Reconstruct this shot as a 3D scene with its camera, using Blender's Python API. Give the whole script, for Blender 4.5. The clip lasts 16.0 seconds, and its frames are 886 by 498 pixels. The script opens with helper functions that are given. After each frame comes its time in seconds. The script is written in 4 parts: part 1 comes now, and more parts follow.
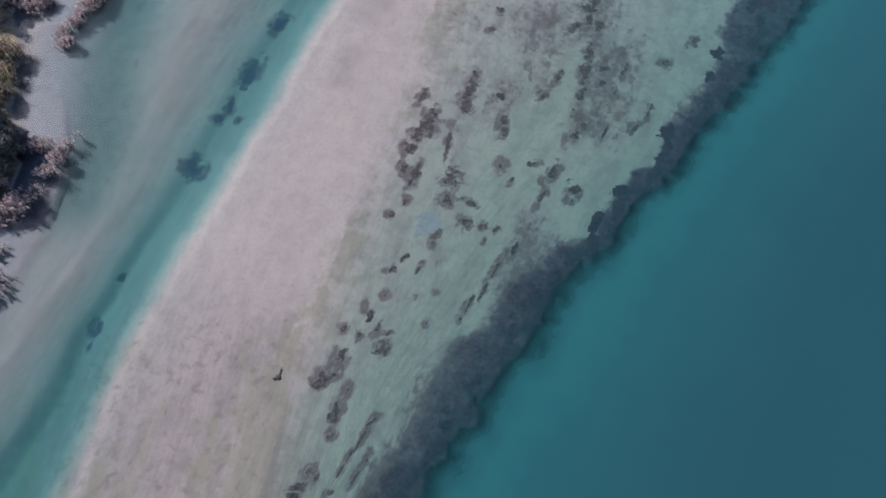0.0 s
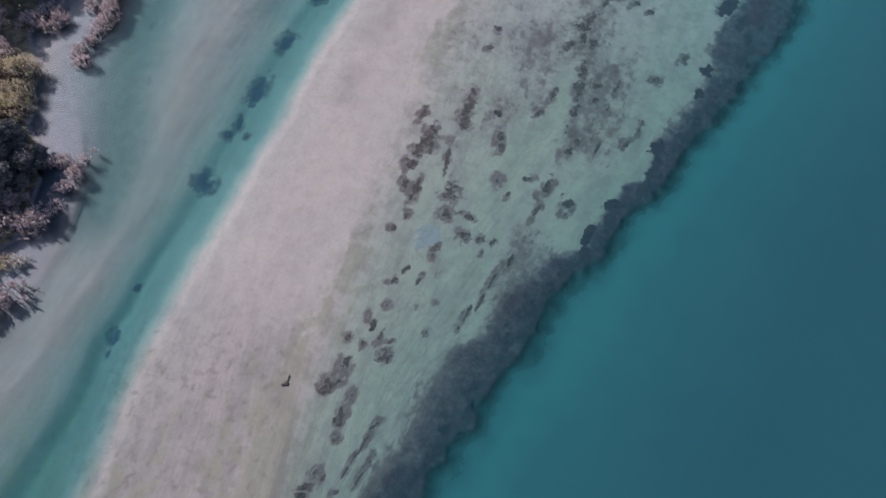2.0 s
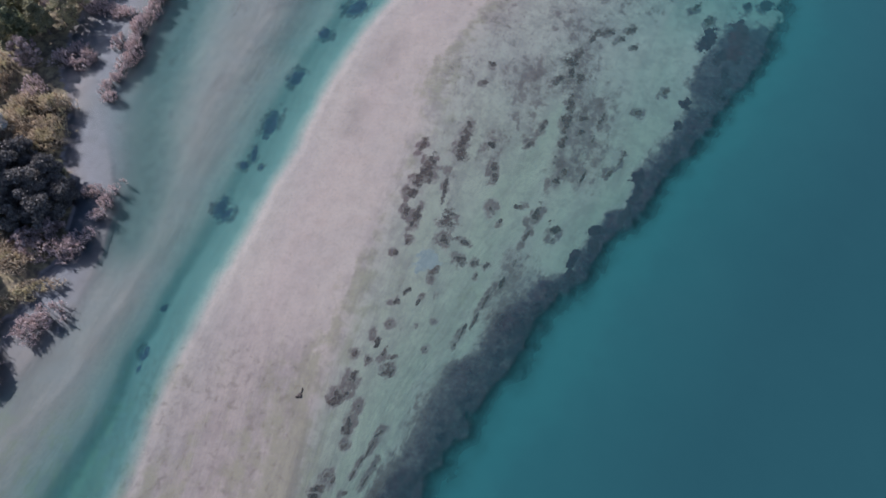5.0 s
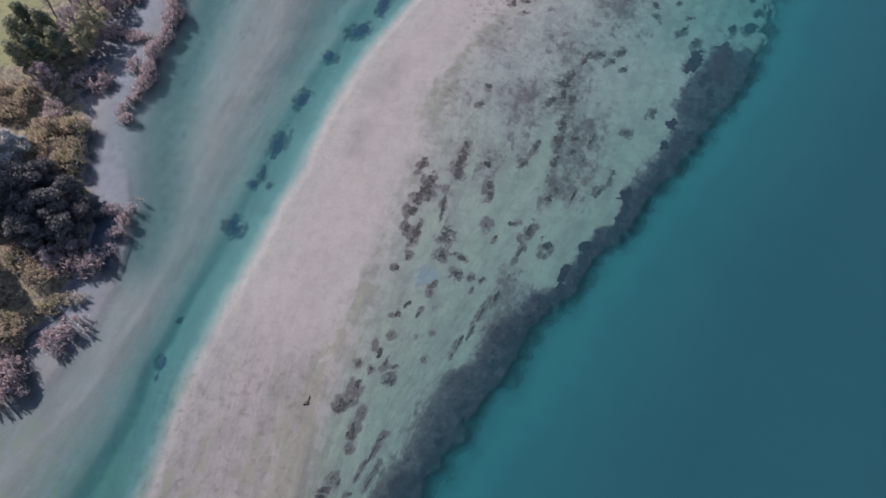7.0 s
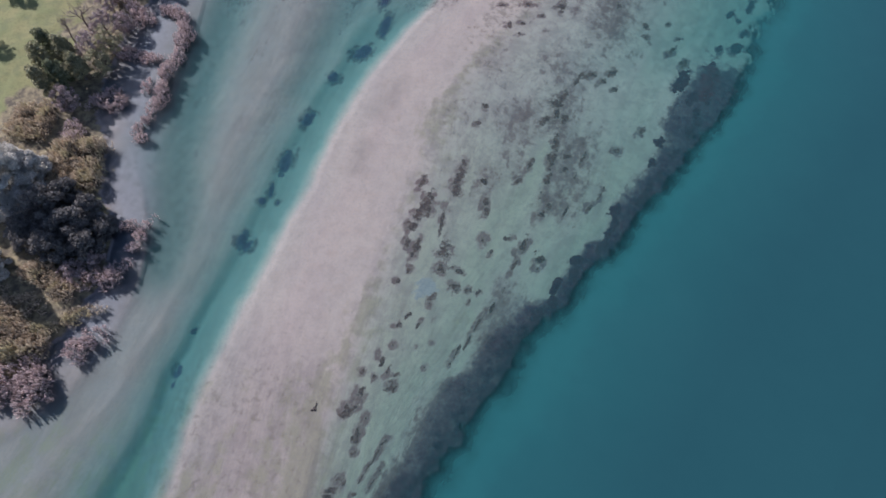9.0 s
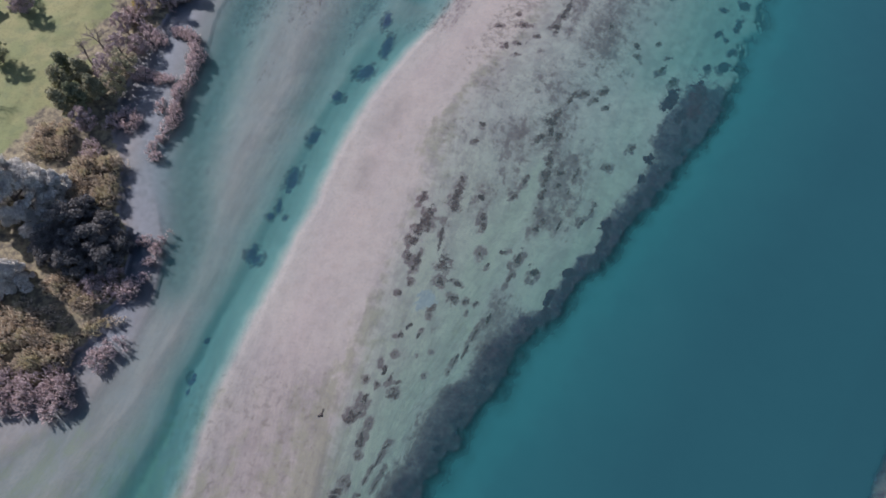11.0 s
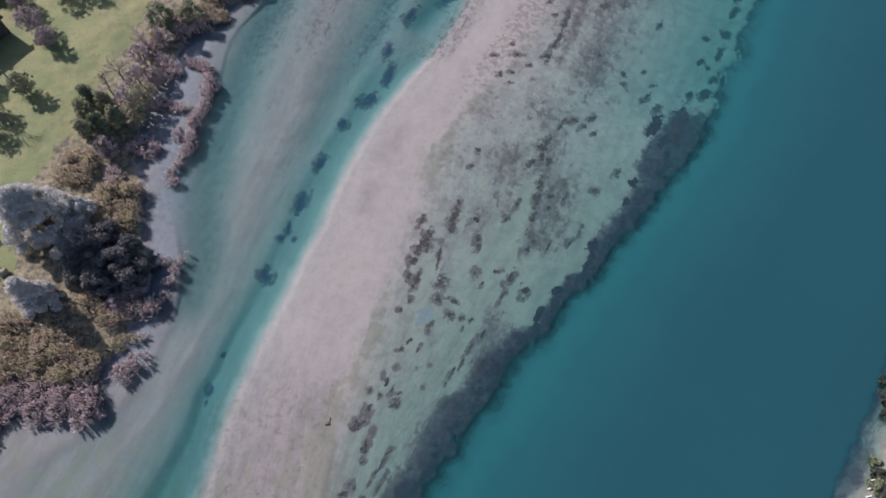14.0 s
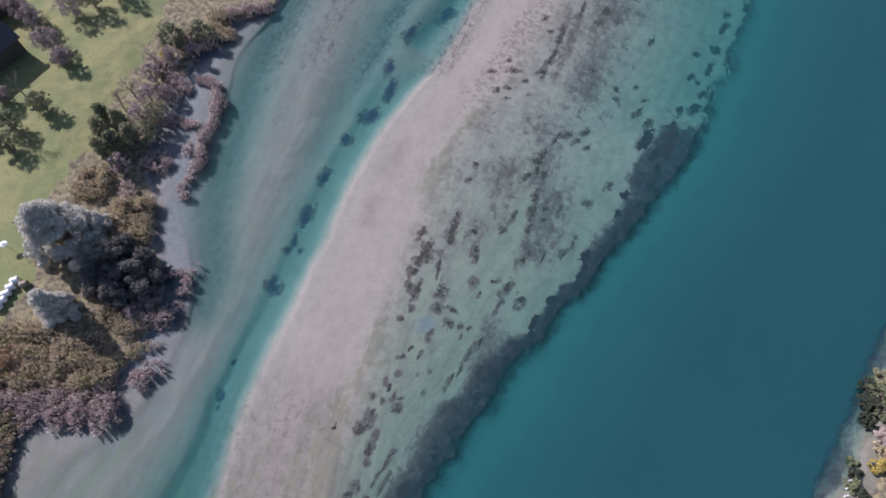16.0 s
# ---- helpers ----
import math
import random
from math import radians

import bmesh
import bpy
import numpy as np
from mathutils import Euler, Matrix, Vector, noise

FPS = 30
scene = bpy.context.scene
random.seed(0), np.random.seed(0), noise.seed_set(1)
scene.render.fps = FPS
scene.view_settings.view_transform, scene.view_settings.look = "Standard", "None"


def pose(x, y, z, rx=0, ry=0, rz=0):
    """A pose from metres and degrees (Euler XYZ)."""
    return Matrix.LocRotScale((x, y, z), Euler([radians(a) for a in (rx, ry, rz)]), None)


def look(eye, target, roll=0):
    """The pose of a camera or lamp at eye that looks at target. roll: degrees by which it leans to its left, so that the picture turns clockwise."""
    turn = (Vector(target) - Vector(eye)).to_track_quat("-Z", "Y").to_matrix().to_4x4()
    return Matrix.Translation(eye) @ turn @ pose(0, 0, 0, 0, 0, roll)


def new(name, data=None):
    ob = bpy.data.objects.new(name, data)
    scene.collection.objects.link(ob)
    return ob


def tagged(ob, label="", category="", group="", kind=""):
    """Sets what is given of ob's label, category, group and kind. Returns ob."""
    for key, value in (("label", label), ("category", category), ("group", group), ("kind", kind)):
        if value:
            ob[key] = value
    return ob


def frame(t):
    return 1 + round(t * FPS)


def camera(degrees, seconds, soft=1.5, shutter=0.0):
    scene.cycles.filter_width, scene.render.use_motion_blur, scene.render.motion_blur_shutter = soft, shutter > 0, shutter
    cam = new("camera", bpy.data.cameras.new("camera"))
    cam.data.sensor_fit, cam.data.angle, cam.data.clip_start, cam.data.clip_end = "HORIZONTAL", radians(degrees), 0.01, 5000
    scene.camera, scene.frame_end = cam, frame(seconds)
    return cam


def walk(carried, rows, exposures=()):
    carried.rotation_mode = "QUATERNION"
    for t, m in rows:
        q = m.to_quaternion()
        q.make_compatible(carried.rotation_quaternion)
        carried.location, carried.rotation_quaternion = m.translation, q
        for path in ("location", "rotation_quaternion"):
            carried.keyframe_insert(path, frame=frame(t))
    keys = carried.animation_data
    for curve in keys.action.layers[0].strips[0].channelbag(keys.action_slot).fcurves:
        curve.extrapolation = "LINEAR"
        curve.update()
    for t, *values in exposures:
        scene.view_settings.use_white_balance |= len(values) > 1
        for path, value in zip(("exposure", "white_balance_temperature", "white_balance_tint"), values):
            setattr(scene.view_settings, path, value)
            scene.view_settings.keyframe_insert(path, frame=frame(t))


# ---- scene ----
cam = camera(78.1, 16.0, soft=1.7)
# seconds, height over the water, tilt from straight down, lean, heading: the camera rises on the spot
RISE = [
    (0.0, 50.00, 25.416, -2.549, 0.000), (0.5, 50.79, 25.380, -2.542, 0.035), (1.0, 51.58, 25.376, -2.526, 0.048),
    (1.5, 52.42, 25.331, -2.537, 0.067), (2.0, 53.23, 25.323, -2.530, 0.096), (2.5, 54.07, 25.350, -2.541, 0.117),
    (3.0, 55.09, 25.335, -2.528, 0.146), (3.5, 56.15, 25.328, -2.533, 0.154), (4.0, 57.34, 25.312, -2.523, 0.159),
    (6.5, 63.32, 25.272, -2.584, 0.210), (7.0, 64.40, 25.295, -2.577, 0.200), (7.5, 65.58, 25.279, -2.593, 0.200),
    (8.0, 66.73, 25.270, -2.577, 0.190), (8.5, 67.94, 25.229, -2.561, 0.193), (9.0, 69.13, 25.234, -2.556, 0.200),
    (11.5, 74.90, 25.240, -2.500, 0.240), (12.0, 76.02, 25.390, -2.572, 0.220), (12.5, 77.32, 25.412, -2.600, 0.214),
    (13.0, 78.45, 25.389, -2.583, 0.195), (13.5, 79.66, 25.369, -2.539, 0.193), (14.0, 80.88, 25.339, -2.516, 0.177),
    (14.5, 82.02, 25.339, -2.503, 0.150), (15.0, 83.29, 25.295, -2.463, 0.147), (15.5, 84.44, 25.283, -2.451, 0.140),
    (16.0, 85.54, 25.284, -2.418, 0.120),
]
walk(cam, [(t, pose(0, 0, h, tilt, lean, turn)) for t, h, tilt, lean, turn in RISE], [(0.0, 0.36, 5980, 19), (16.0, 0.36, 5980, 19)])

# ---- light: a low autumn sun and a clear sky ----
SUN_UP, SUN_FROM = radians(34), Vector((-0.81, 0.585, 0)).normalized()
world = bpy.data.worlds.new("sky")
scene.world = world
world.use_nodes = True
sky = world.node_tree.nodes.new("ShaderNodeTexSky")
sky.sky_type, sky.sun_disc = "NISHITA", False
sky.sun_elevation, sky.sun_rotation = SUN_UP, math.atan2(SUN_FROM.x, SUN_FROM.y)
sky.altitude, sky.dust_density = 500, 1.5
world.node_tree.nodes["Background"].inputs["Strength"].default_value = 0.098
world.node_tree.links.new(sky.outputs[0], world.node_tree.nodes["Background"].inputs["Color"])
sun = new("sun", bpy.data.lights.new("sun", "SUN"))
sun.data.energy, sun.data.angle, sun.data.color = 5.0, radians(0.55), (1.0, 0.945, 0.885)
toward = SUN_FROM * math.cos(SUN_UP) + Vector((0, 0, math.sin(SUN_UP)))
sun.matrix_world = look(toward * 400, (0, 0, 0))


# ---- node helpers and materials ----
class Net:
    """A small wrapper to write node trees in few lines."""

    def __init__(self, name, rough=0.8):
        self.mat = bpy.data.materials.new(name)
        self.mat.use_nodes = True
        self.tree = self.mat.node_tree
        self.shader = self.tree.nodes["Principled BSDF"]
        self.out = self.tree.nodes["Material Output"]
        self.shader.inputs["Roughness"].default_value = rough

    def node(self, kind, **fields):
        made = self.tree.nodes.new(kind)
        for key, value in fields.items():
            setattr(made, key, value)
        return made

    def link(self, a, b):
        self.tree.links.new(a, b)

    def put(self, socket, value):
        if isinstance(value, bpy.types.NodeSocket):
            self.link(value, socket)
        else:
            socket.default_value = value

    def attr(self, name, out="Fac"):
        return self.node("ShaderNodeAttribute", attribute_name=name).outputs[out]

    def place(self):
        return self.node("ShaderNodeNewGeometry").outputs["Position"]

    def noise(self, vector, scale, detail=4.0, rough=0.55, warp=0.0):
        made = self.node("ShaderNodeTexNoise")
        self.put(made.inputs["Vector"], vector)
        for key, value in (("Scale", scale), ("Detail", detail), ("Roughness", rough), ("Distortion", warp)):
            made.inputs[key].default_value = value
        return made.outputs["Fac"]

    def math(self, what, a, b=0.0, clamp=False):
        made = self.node("ShaderNodeMath", operation=what, use_clamp=clamp)
        self.put(made.inputs[0], a)
        self.put(made.inputs[1], b)
        return made.outputs[0]

    def ramp(self, fac, low, high):
        made = self.node("ShaderNodeMapRange", interpolation_type="SMOOTHSTEP")
        for socket, value in zip(made.inputs, (fac, low, high, 0.0, 1.0)):
            self.put(socket, value)
        return made.outputs[0]

    def mix(self, fac, a, b):
        made = self.node("ShaderNodeMix", data_type="RGBA")
        self.put(made.inputs[0], fac)
        for socket, value in ((made.inputs[6], a), (made.inputs[7], b)):
            self.put(socket, (*value, 1.0) if isinstance(value, tuple) else value)
        return made.outputs[2]

    def stretch(self, vector, factors):
        made = self.node("ShaderNodeVectorMath", operation="MULTIPLY")
        self.put(made.inputs[0], vector)
        made.inputs[1].default_value = factors
        return made.outputs[0]

    def bump(self, height, strength, distance):
        made = self.node("ShaderNodeBump")
        self.put(made.inputs["Height"], height)
        made.inputs["Strength"].default_value, made.inputs["Distance"].default_value = strength, distance
        self.link(made.outputs[0], self.shader.inputs["Normal"])

    def colour(self, value):
        self.put(self.shader.inputs["Base Color"], value)
        return self.mat


def bed_material():
    """River bed and banks: sand, silt, algae film, dark weed and meadow grass."""
    net = Net("bed", 0.9)
    here, flow = net.place(), net.attr("flow", "Vector")
    coarse = net.noise(here, 0.09, 5)
    middle = net.noise(here, 0.55, 5)
    fine = net.noise(here, 4.0, 4, 0.6)
    streak = net.noise(net.stretch(flow, (0.42, 0.085, 1)), 1.0, 7, 0.66, 0.25)
    streak_fine = net.noise(net.stretch(flow, (0.6, 0.4, 1)), 1.0, 6, 0.66, 0.5)
    sand = net.mix(net.ramp(coarse, 0.35, 0.7), (0.345, 0.306, 0.284), (0.318, 0.286, 0.270))
    sand = net.mix(net.math("MULTIPLY", net.ramp(middle, 0.45, 0.7), 0.35), sand, (0.33, 0.275, 0.245))
    sand = net.mix(net.math("MULTIPLY", net.ramp(fine, 0.5, 0.75), 0.16), sand, (0.26, 0.225, 0.20))
    cloud = net.ramp(net.noise(net.stretch(flow, (0.2, 0.07, 1)), 1.0, 6, 0.6, 0.4), 0.48, 0.68)
    sand = net.mix(net.math("MULTIPLY", cloud, 0.5), sand, (0.30, 0.26, 0.255))
    sand = net.mix(net.math("MULTIPLY", net.ramp(net.noise(here, 9.0, 3, 0.7), 0.5, 0.7), 0.22), sand, (0.24, 0.205, 0.195))
    silt = net.mix(net.ramp(streak, 0.35, 0.65), (0.242, 0.210, 0.200), (0.172, 0.150, 0.146))
    silt = net.mix(net.math("MULTIPLY", net.ramp(net.noise(here, 0.28, 6, 0.62), 0.42, 0.62), 0.55), silt, (0.205, 0.195, 0.2))
    silt = net.mix(net.math("MULTIPLY", net.ramp(net.noise(here, 2.2, 5, 0.65), 0.5, 0.68), 0.4), silt, (0.15, 0.15, 0.15))
    ground = net.mix(net.attr("silt"), sand, silt)
    slime = net.mix(net.ramp(streak, 0.35, 0.65), (0.266, 0.266, 0.22), (0.222, 0.228, 0.192))
    ground = net.mix(net.attr("slime"), ground, slime)
    mud = net.mix(net.ramp(net.noise(here, 1.3, 5, 0.62), 0.42, 0.66), (0.212, 0.208, 0.235), (0.16, 0.16, 0.182))
    ground = net.mix(net.math("MULTIPLY", net.attr("mud"), 0.85), ground, mud)
    ground = net.mix(net.attr("scour"), ground, (0.46, 0.41, 0.38))
    ground = net.mix(net.math("MULTIPLY", net.attr("murk"), 0.82), ground, net.mix(net.ramp(net.noise(here, 0.9, 5, 0.6), 0.4, 0.65), (0.138, 0.132, 0.128), (0.104, 0.100, 0.098)))
    # olive algae film
    film = net.math("ADD", net.math("MULTIPLY", streak, 0.55), net.math("MULTIPLY", middle, 0.45))
    film = net.ramp(net.math("ADD", film, net.math("MULTIPLY", net.math("SUBTRACT", net.attr("film"), 0.5), 0.5)), 0.5, 0.64)
    ground = net.mix(net.math("MULTIPLY", film, 0.7), ground, net.mix(fine, (0.235, 0.225, 0.165), (0.165, 0.165, 0.12)))
    # brown weed in streaks along the current: a thin mat, and dark clumps in it
    lean = net.math("MULTIPLY", net.math("SUBTRACT", net.attr("weed"), 0.5), 0.5)
    mat = net.math("ADD", net.math("MULTIPLY", streak, 0.6), net.math("MULTIPLY", streak_fine, 0.4))
    mat = net.ramp(net.math("ADD", mat, lean), 0.43, 0.68)
    ground = net.mix(net.math("MULTIPLY", mat, 0.55), ground, net.mix(fine, (0.305, 0.25, 0.245), (0.225, 0.182, 0.184)))
    clump = net.noise(net.stretch(flow, (1.15, 0.55, 1)), 1.0, 7, 0.7, 0.2)
    clump = net.math("ADD", net.math("MULTIPLY", clump, 0.62), net.math("MULTIPLY", streak, 0.38))
    clump = net.ramp(net.math("ADD", clump, net.math("MULTIPLY", lean, 0.8)), 0.54, 0.625)
    ground = net.mix(net.math("MULTIPLY", clump, 0.72), ground, net.mix(middle, (0.125, 0.082, 0.082), (0.065, 0.045, 0.052)))
    thin = net.math("ADD", net.math("MULTIPLY", net.noise(here, 1.1, 7, 0.72), 0.8), net.math("MULTIPLY", net.noise(net.stretch(flow, (0.8, 0.3, 1)), 1.0, 7, 0.7), 0.2))
    thick = net.math("ADD", net.attr("weed"), net.math("MULTIPLY", net.math("SUBTRACT", thin, 0.5), 1.15))
    dense = net.ramp(thick, 0.88, 1.2)
    thick = net.ramp(thick, 0.48, 0.98)
    ground = net.mix(thick, ground, net.mix(net.attr("cool"), net.mix(middle, (0.125, 0.08, 0.076), (0.055, 0.04, 0.045)), net.mix(middle, (0.046, 0.028, 0.052), (0.024, 0.014, 0.036))))
    ground = net.mix(dense, ground, net.mix(net.attr("cool"), net.mix(streak, (0.034, 0.024, 0.026), (0.015, 0.013, 0.018)), net.mix(net.ramp(net.noise(here, 0.8, 6, 0.68), 0.38, 0.62), (0.050, 0.018, 0.040), (0.012, 0.006, 0.026))))
    # speckles of algae
    dots = net.ramp(net.math("ADD", net.noise(here, 1.0, 5, 0.62, 0.4), net.math("MULTIPLY", net.math("SUBTRACT", net.attr("dots"), 1.0), 0.3)), 0.43, 0.60)
    ground = net.mix(net.math("MULTIPLY", dots, 0.62), ground, (0.145, 0.125, 0.105))
    # blotches of fine silt and growth on everything under water
    blotch = net.math("ADD", net.math("MULTIPLY", net.noise(here, 0.5, 8, 0.72, 0.3), 0.55), net.math("MULTIPLY", net.noise(net.stretch(flow, (0.5, 0.14, 1)), 1.0, 8, 0.72, 0.3), 0.45))
    ground = net.mix(net.math("MULTIPLY", net.math("MULTIPLY", net.ramp(blotch, 0.45, 0.58), net.attr("mottle")), 0.46), ground, (0.128, 0.106, 0.115))
    ground = net.mix(net.math("MULTIPLY", net.attr("damp"), 0.75), ground, net.mix(net.ramp(net.noise(here, 0.9, 6, 0.65), 0.4, 0.6), (0.125, 0.108, 0.088), (0.07, 0.066, 0.055)))
    grain = net.math("ADD", net.math("MULTIPLY", net.ramp(net.noise(here, 2.6, 4, 0.7), 0.46, 0.68), 0.2), net.math("MULTIPLY", net.ramp(net.noise(here, 0.85, 5, 0.7), 0.48, 0.66), 0.16))
    ground = net.mix(grain, ground, (0.165, 0.152, 0.146))
    # thin pale and dark threads that the current draws
    thread = net.noise(net.stretch(flow, (0.33, 0.045, 1)), 1.0, 5, 0.6, 0.8)
    pale = net.math("SUBTRACT", 1.0, net.ramp(net.math("ABSOLUTE", net.math("SUBTRACT", thread, 0.5)), 0.0, 0.018))
    dark = net.math("SUBTRACT", 1.0, net.ramp(net.math("ABSOLUTE", net.math("SUBTRACT", thread, 0.535)), 0.0, 0.014))
    ground = net.mix(net.math("MULTIPLY", net.math("MULTIPLY", pale, net.attr("mottle")), 0.1), ground, (0.36, 0.34, 0.325))
    ground = net.mix(net.math("MULTIPLY", net.math("MULTIPLY", dark, net.attr("mottle")), 0.28), ground, (0.13, 0.115, 0.115))
    # meadow and rough bank
    grass = net.mix(net.ramp(net.noise(here, 0.16, 5), 0.38, 0.62), (0.165, 0.182, 0.070), (0.225, 0.212, 0.088))
    grass = net.mix(net.math("MULTIPLY", net.ramp(middle, 0.5, 0.7), 0.5), grass, (0.115, 0.135, 0.062))
    grass = net.mix(net.math("MULTIPLY", net.ramp(net.noise(here, 2.6, 6, 0.72), 0.48, 0.66), 0.45), grass, (0.085, 0.10, 0.04))
    litter = net.mix(net.ramp(net.noise(here, 1.1, 6, 0.65), 0.35, 0.65), (0.085, 0.07, 0.05), (0.27, 0.225, 0.13))
    land = net.mix(net.ramp(net.math("ADD", net.attr("meadow"), net.math("MULTIPLY", net.math("SUBTRACT", middle, 0.5), 0.9)), 0.35, 0.65), litter, grass)
    ridge = net.math("ABSOLUTE", net.math("SUBTRACT", net.noise(net.stretch(flow, (0.2, 0.1, 1)), 1.0, 4, 0.55, 1.0), 0.5))
    relief = net.math("MULTIPLY", net.math("MULTIPLY", net.math("SUBTRACT", 0.3, ridge), net.attr("slime")), 9.0)
    net.bump(net.math("ADD", net.math("ADD", net.noise(here, 2.5, 1), net.math("MULTIPLY", middle, 1.2)), relief), 0.25, 0.06)
    crest = net.math("SUBTRACT", 1.0, net.ramp(ridge, 0.0, 0.02))
    ground = net.mix(net.math("MULTIPLY", net.math("MULTIPLY", crest, net.attr("slime")), 0.22), ground, (0.14, 0.135, 0.12))
    return net.colour(net.mix(net.attr("land"), ground, land))


def water_material():
    """Clear river water: tinted by its depth, milky teal where it is deep, with a sky reflection."""
    net = Net("river_water")
    depth = net.attr("depth")
    here = net.place()
    tint = net.node("ShaderNodeCombineColor")
    for socket, rate in zip(tint.inputs, (-0.80, -0.20, -0.20)):
        net.put(socket, net.math("EXPONENT", net.math("MULTIPLY", depth, rate)))
    clear = net.node("ShaderNodeBsdfTransparent")
    net.link(tint.outputs[0], clear.inputs["Color"])
    milky = net.node("ShaderNodeBsdfDiffuse")
    swirl = net.math("ADD", net.math("MULTIPLY", net.noise(here, 0.035, 4, 0.5, 0.6), 0.6), net.math("MULTIPLY", net.noise(here, 0.22, 4, 0.6, 1.0), 0.4))
    near = net.mix(swirl, (0.014, 0.092, 0.099), (0.026, 0.118, 0.122))
    far = net.mix(swirl, (0.014, 0.060, 0.072), (0.018, 0.071, 0.083))
    net.link(net.mix(net.math("MAXIMUM", net.ramp(depth, 4.8, 8.5), net.attr("calm")), near, far), milky.inputs["Color"])
    body = net.node("ShaderNodeMixShader")
    net.link(net.math("SUBTRACT", 1.0, net.math("EXPONENT", net.math("MULTIPLY", net.math("POWER", depth, 1.7), -0.2))), body.inputs[0])
    net.link(clear.outputs[0], body.inputs[1])
    net.link(milky.outputs[0], body.inputs[2])
    gloss = net.node("ShaderNodeBsdfGlossy")
    gloss.inputs["Roughness"].default_value = 0.04
    wave = net.node("ShaderNodeBump")
    wave.inputs["Strength"].default_value, wave.inputs["Distance"].default_value = 0.03, 0.02
    net.link(net.noise(here, 1.6, 3), wave.inputs["Height"])
    net.link(wave.outputs[0], gloss.inputs["Normal"])
    fresnel = net.node("ShaderNodeFresnel")
    fresnel.inputs["IOR"].default_value = 1.33
    top = net.node("ShaderNodeMixShader")
    net.link(fresnel.outputs[0], top.inputs[0])
    net.link(body.outputs[0], top.inputs[1])
    net.link(gloss.outputs[0], top.inputs[2])
    net.link(top.outputs[0], net.out.inputs["Surface"])
    return net.mat


def leaf_material(name, light, dark, extra=None, sheen=0.25):
    """Leaves, blades and plumes: each one with its own shade, letting some light through."""
    net = Net(name, 0.75)
    pick = net.node("ShaderNodeNewGeometry").outputs["Random Per Island"]
    tone = net.mix(pick, dark, light)
    if extra:
        tone = net.mix(net.ramp(net.noise(net.place(), 0.45, 3), 0.48, 0.62), tone, extra)
    through_leaf = net.node("ShaderNodeBsdfTranslucent")
    net.put(through_leaf.inputs["Color"], tone)
    both = net.node("ShaderNodeMixShader")
    both.inputs[0].default_value = sheen
    net.colour(tone)
    net.link(net.shader.outputs[0], both.inputs[1])
    net.link(through_leaf.outputs[0], both.inputs[2])
    net.link(both.outputs[0], net.out.inputs["Surface"])
    return net.mat


def rough_material(name, a, b, scale=2.0, rough=0.85, bump=0.3):
    net = Net(name, rough)
    tone = net.noise(net.place(), scale, 6, 0.6)
    net.bump(tone, bump, 0.05)
    return net.colour(net.mix(net.ramp(tone, 0.3, 0.7), a, b))


def weed_material(name, dark, middle, light, rim):
    """Matted weed: dark tufts, lighter tips, brown patches, thinning to bare silt at its rim."""
    net = Net(name, 0.95)
    here = net.place()
    tone = net.mix(net.ramp(net.noise(here, 1.1, 6, 0.7), 0.40, 0.60), dark, middle)
    tone = net.mix(net.math("MULTIPLY", net.ramp(net.noise(here, 3.5, 4, 0.7), 0.48, 0.66), 0.6), tone, light)
    cover = net.math("ADD", net.attr("core"), net.math("MULTIPLY", net.math("SUBTRACT", net.noise(here, 1.4, 5, 0.68), 0.5), 2.1))
    return net.colour(net.mix(net.ramp(cover, -0.1, 0.72), rim, tone))


BED, WATER = bed_material(), water_material()
WEED = weed_material("water_weed", (0.032, 0.025, 0.026), (0.080, 0.055, 0.053), (0.14, 0.115, 0.108), (0.16, 0.14, 0.132))
WEED_COOL = weed_material("channel_weed", (0.028, 0.013, 0.052), (0.05, 0.028, 0.08), (0.08, 0.055, 0.10), (0.095, 0.082, 0.108))
WEED_DEEP = weed_material("bank_weed", (0.012, 0.008, 0.022), (0.038, 0.020, 0.034), (0.055, 0.036, 0.048), (0.03, 0.02, 0.034))
WEED_RED = weed_material("red_weed", (0.026, 0.008, 0.020), (0.070, 0.020, 0.036), (0.095, 0.04, 0.055), (0.05, 0.026, 0.042))
BLUE_SILT = weed_material("blue_silt", (0.172, 0.186, 0.200), (0.208, 0.220, 0.230), (0.25, 0.26, 0.265), (0.23, 0.23, 0.218))
BARK = rough_material("bark", (0.10, 0.08, 0.065), (0.2, 0.165, 0.14), 6)
TWIG = rough_material("twigs", (0.14, 0.11, 0.1), (0.24, 0.2, 0.18), 4)
REED = leaf_material("dry_reed", (0.72, 0.585, 0.555), (0.30, 0.235, 0.225), (0.50, 0.40, 0.375))
REED_TAN = leaf_material("tan_reed", (0.70, 0.58, 0.42), (0.27, 0.21, 0.15), (0.47, 0.41, 0.25))
STEM = rough_material("reed_stem", (0.10, 0.075, 0.065), (0.17, 0.13, 0.11), 5)
SILVER = leaf_material("willow_leaf", (0.74, 0.70, 0.63), (0.42, 0.40, 0.36), sheen=0.12)
OLIVE = leaf_material("olive_leaf", (0.46, 0.43, 0.26), (0.16, 0.16, 0.09))
GREEN = leaf_material("green_leaf", (0.31, 0.32, 0.18), (0.095, 0.115, 0.066))
# alder leaves, coloured dark to carry the willow's shade
DARK = leaf_material("shade_dark_alder_leaf", (0.19, 0.178, 0.165), (0.085, 0.08, 0.076), sheen=0.1)
MAUVE = leaf_material("bare_shrub", (0.52, 0.415, 0.40), (0.20, 0.16, 0.16))
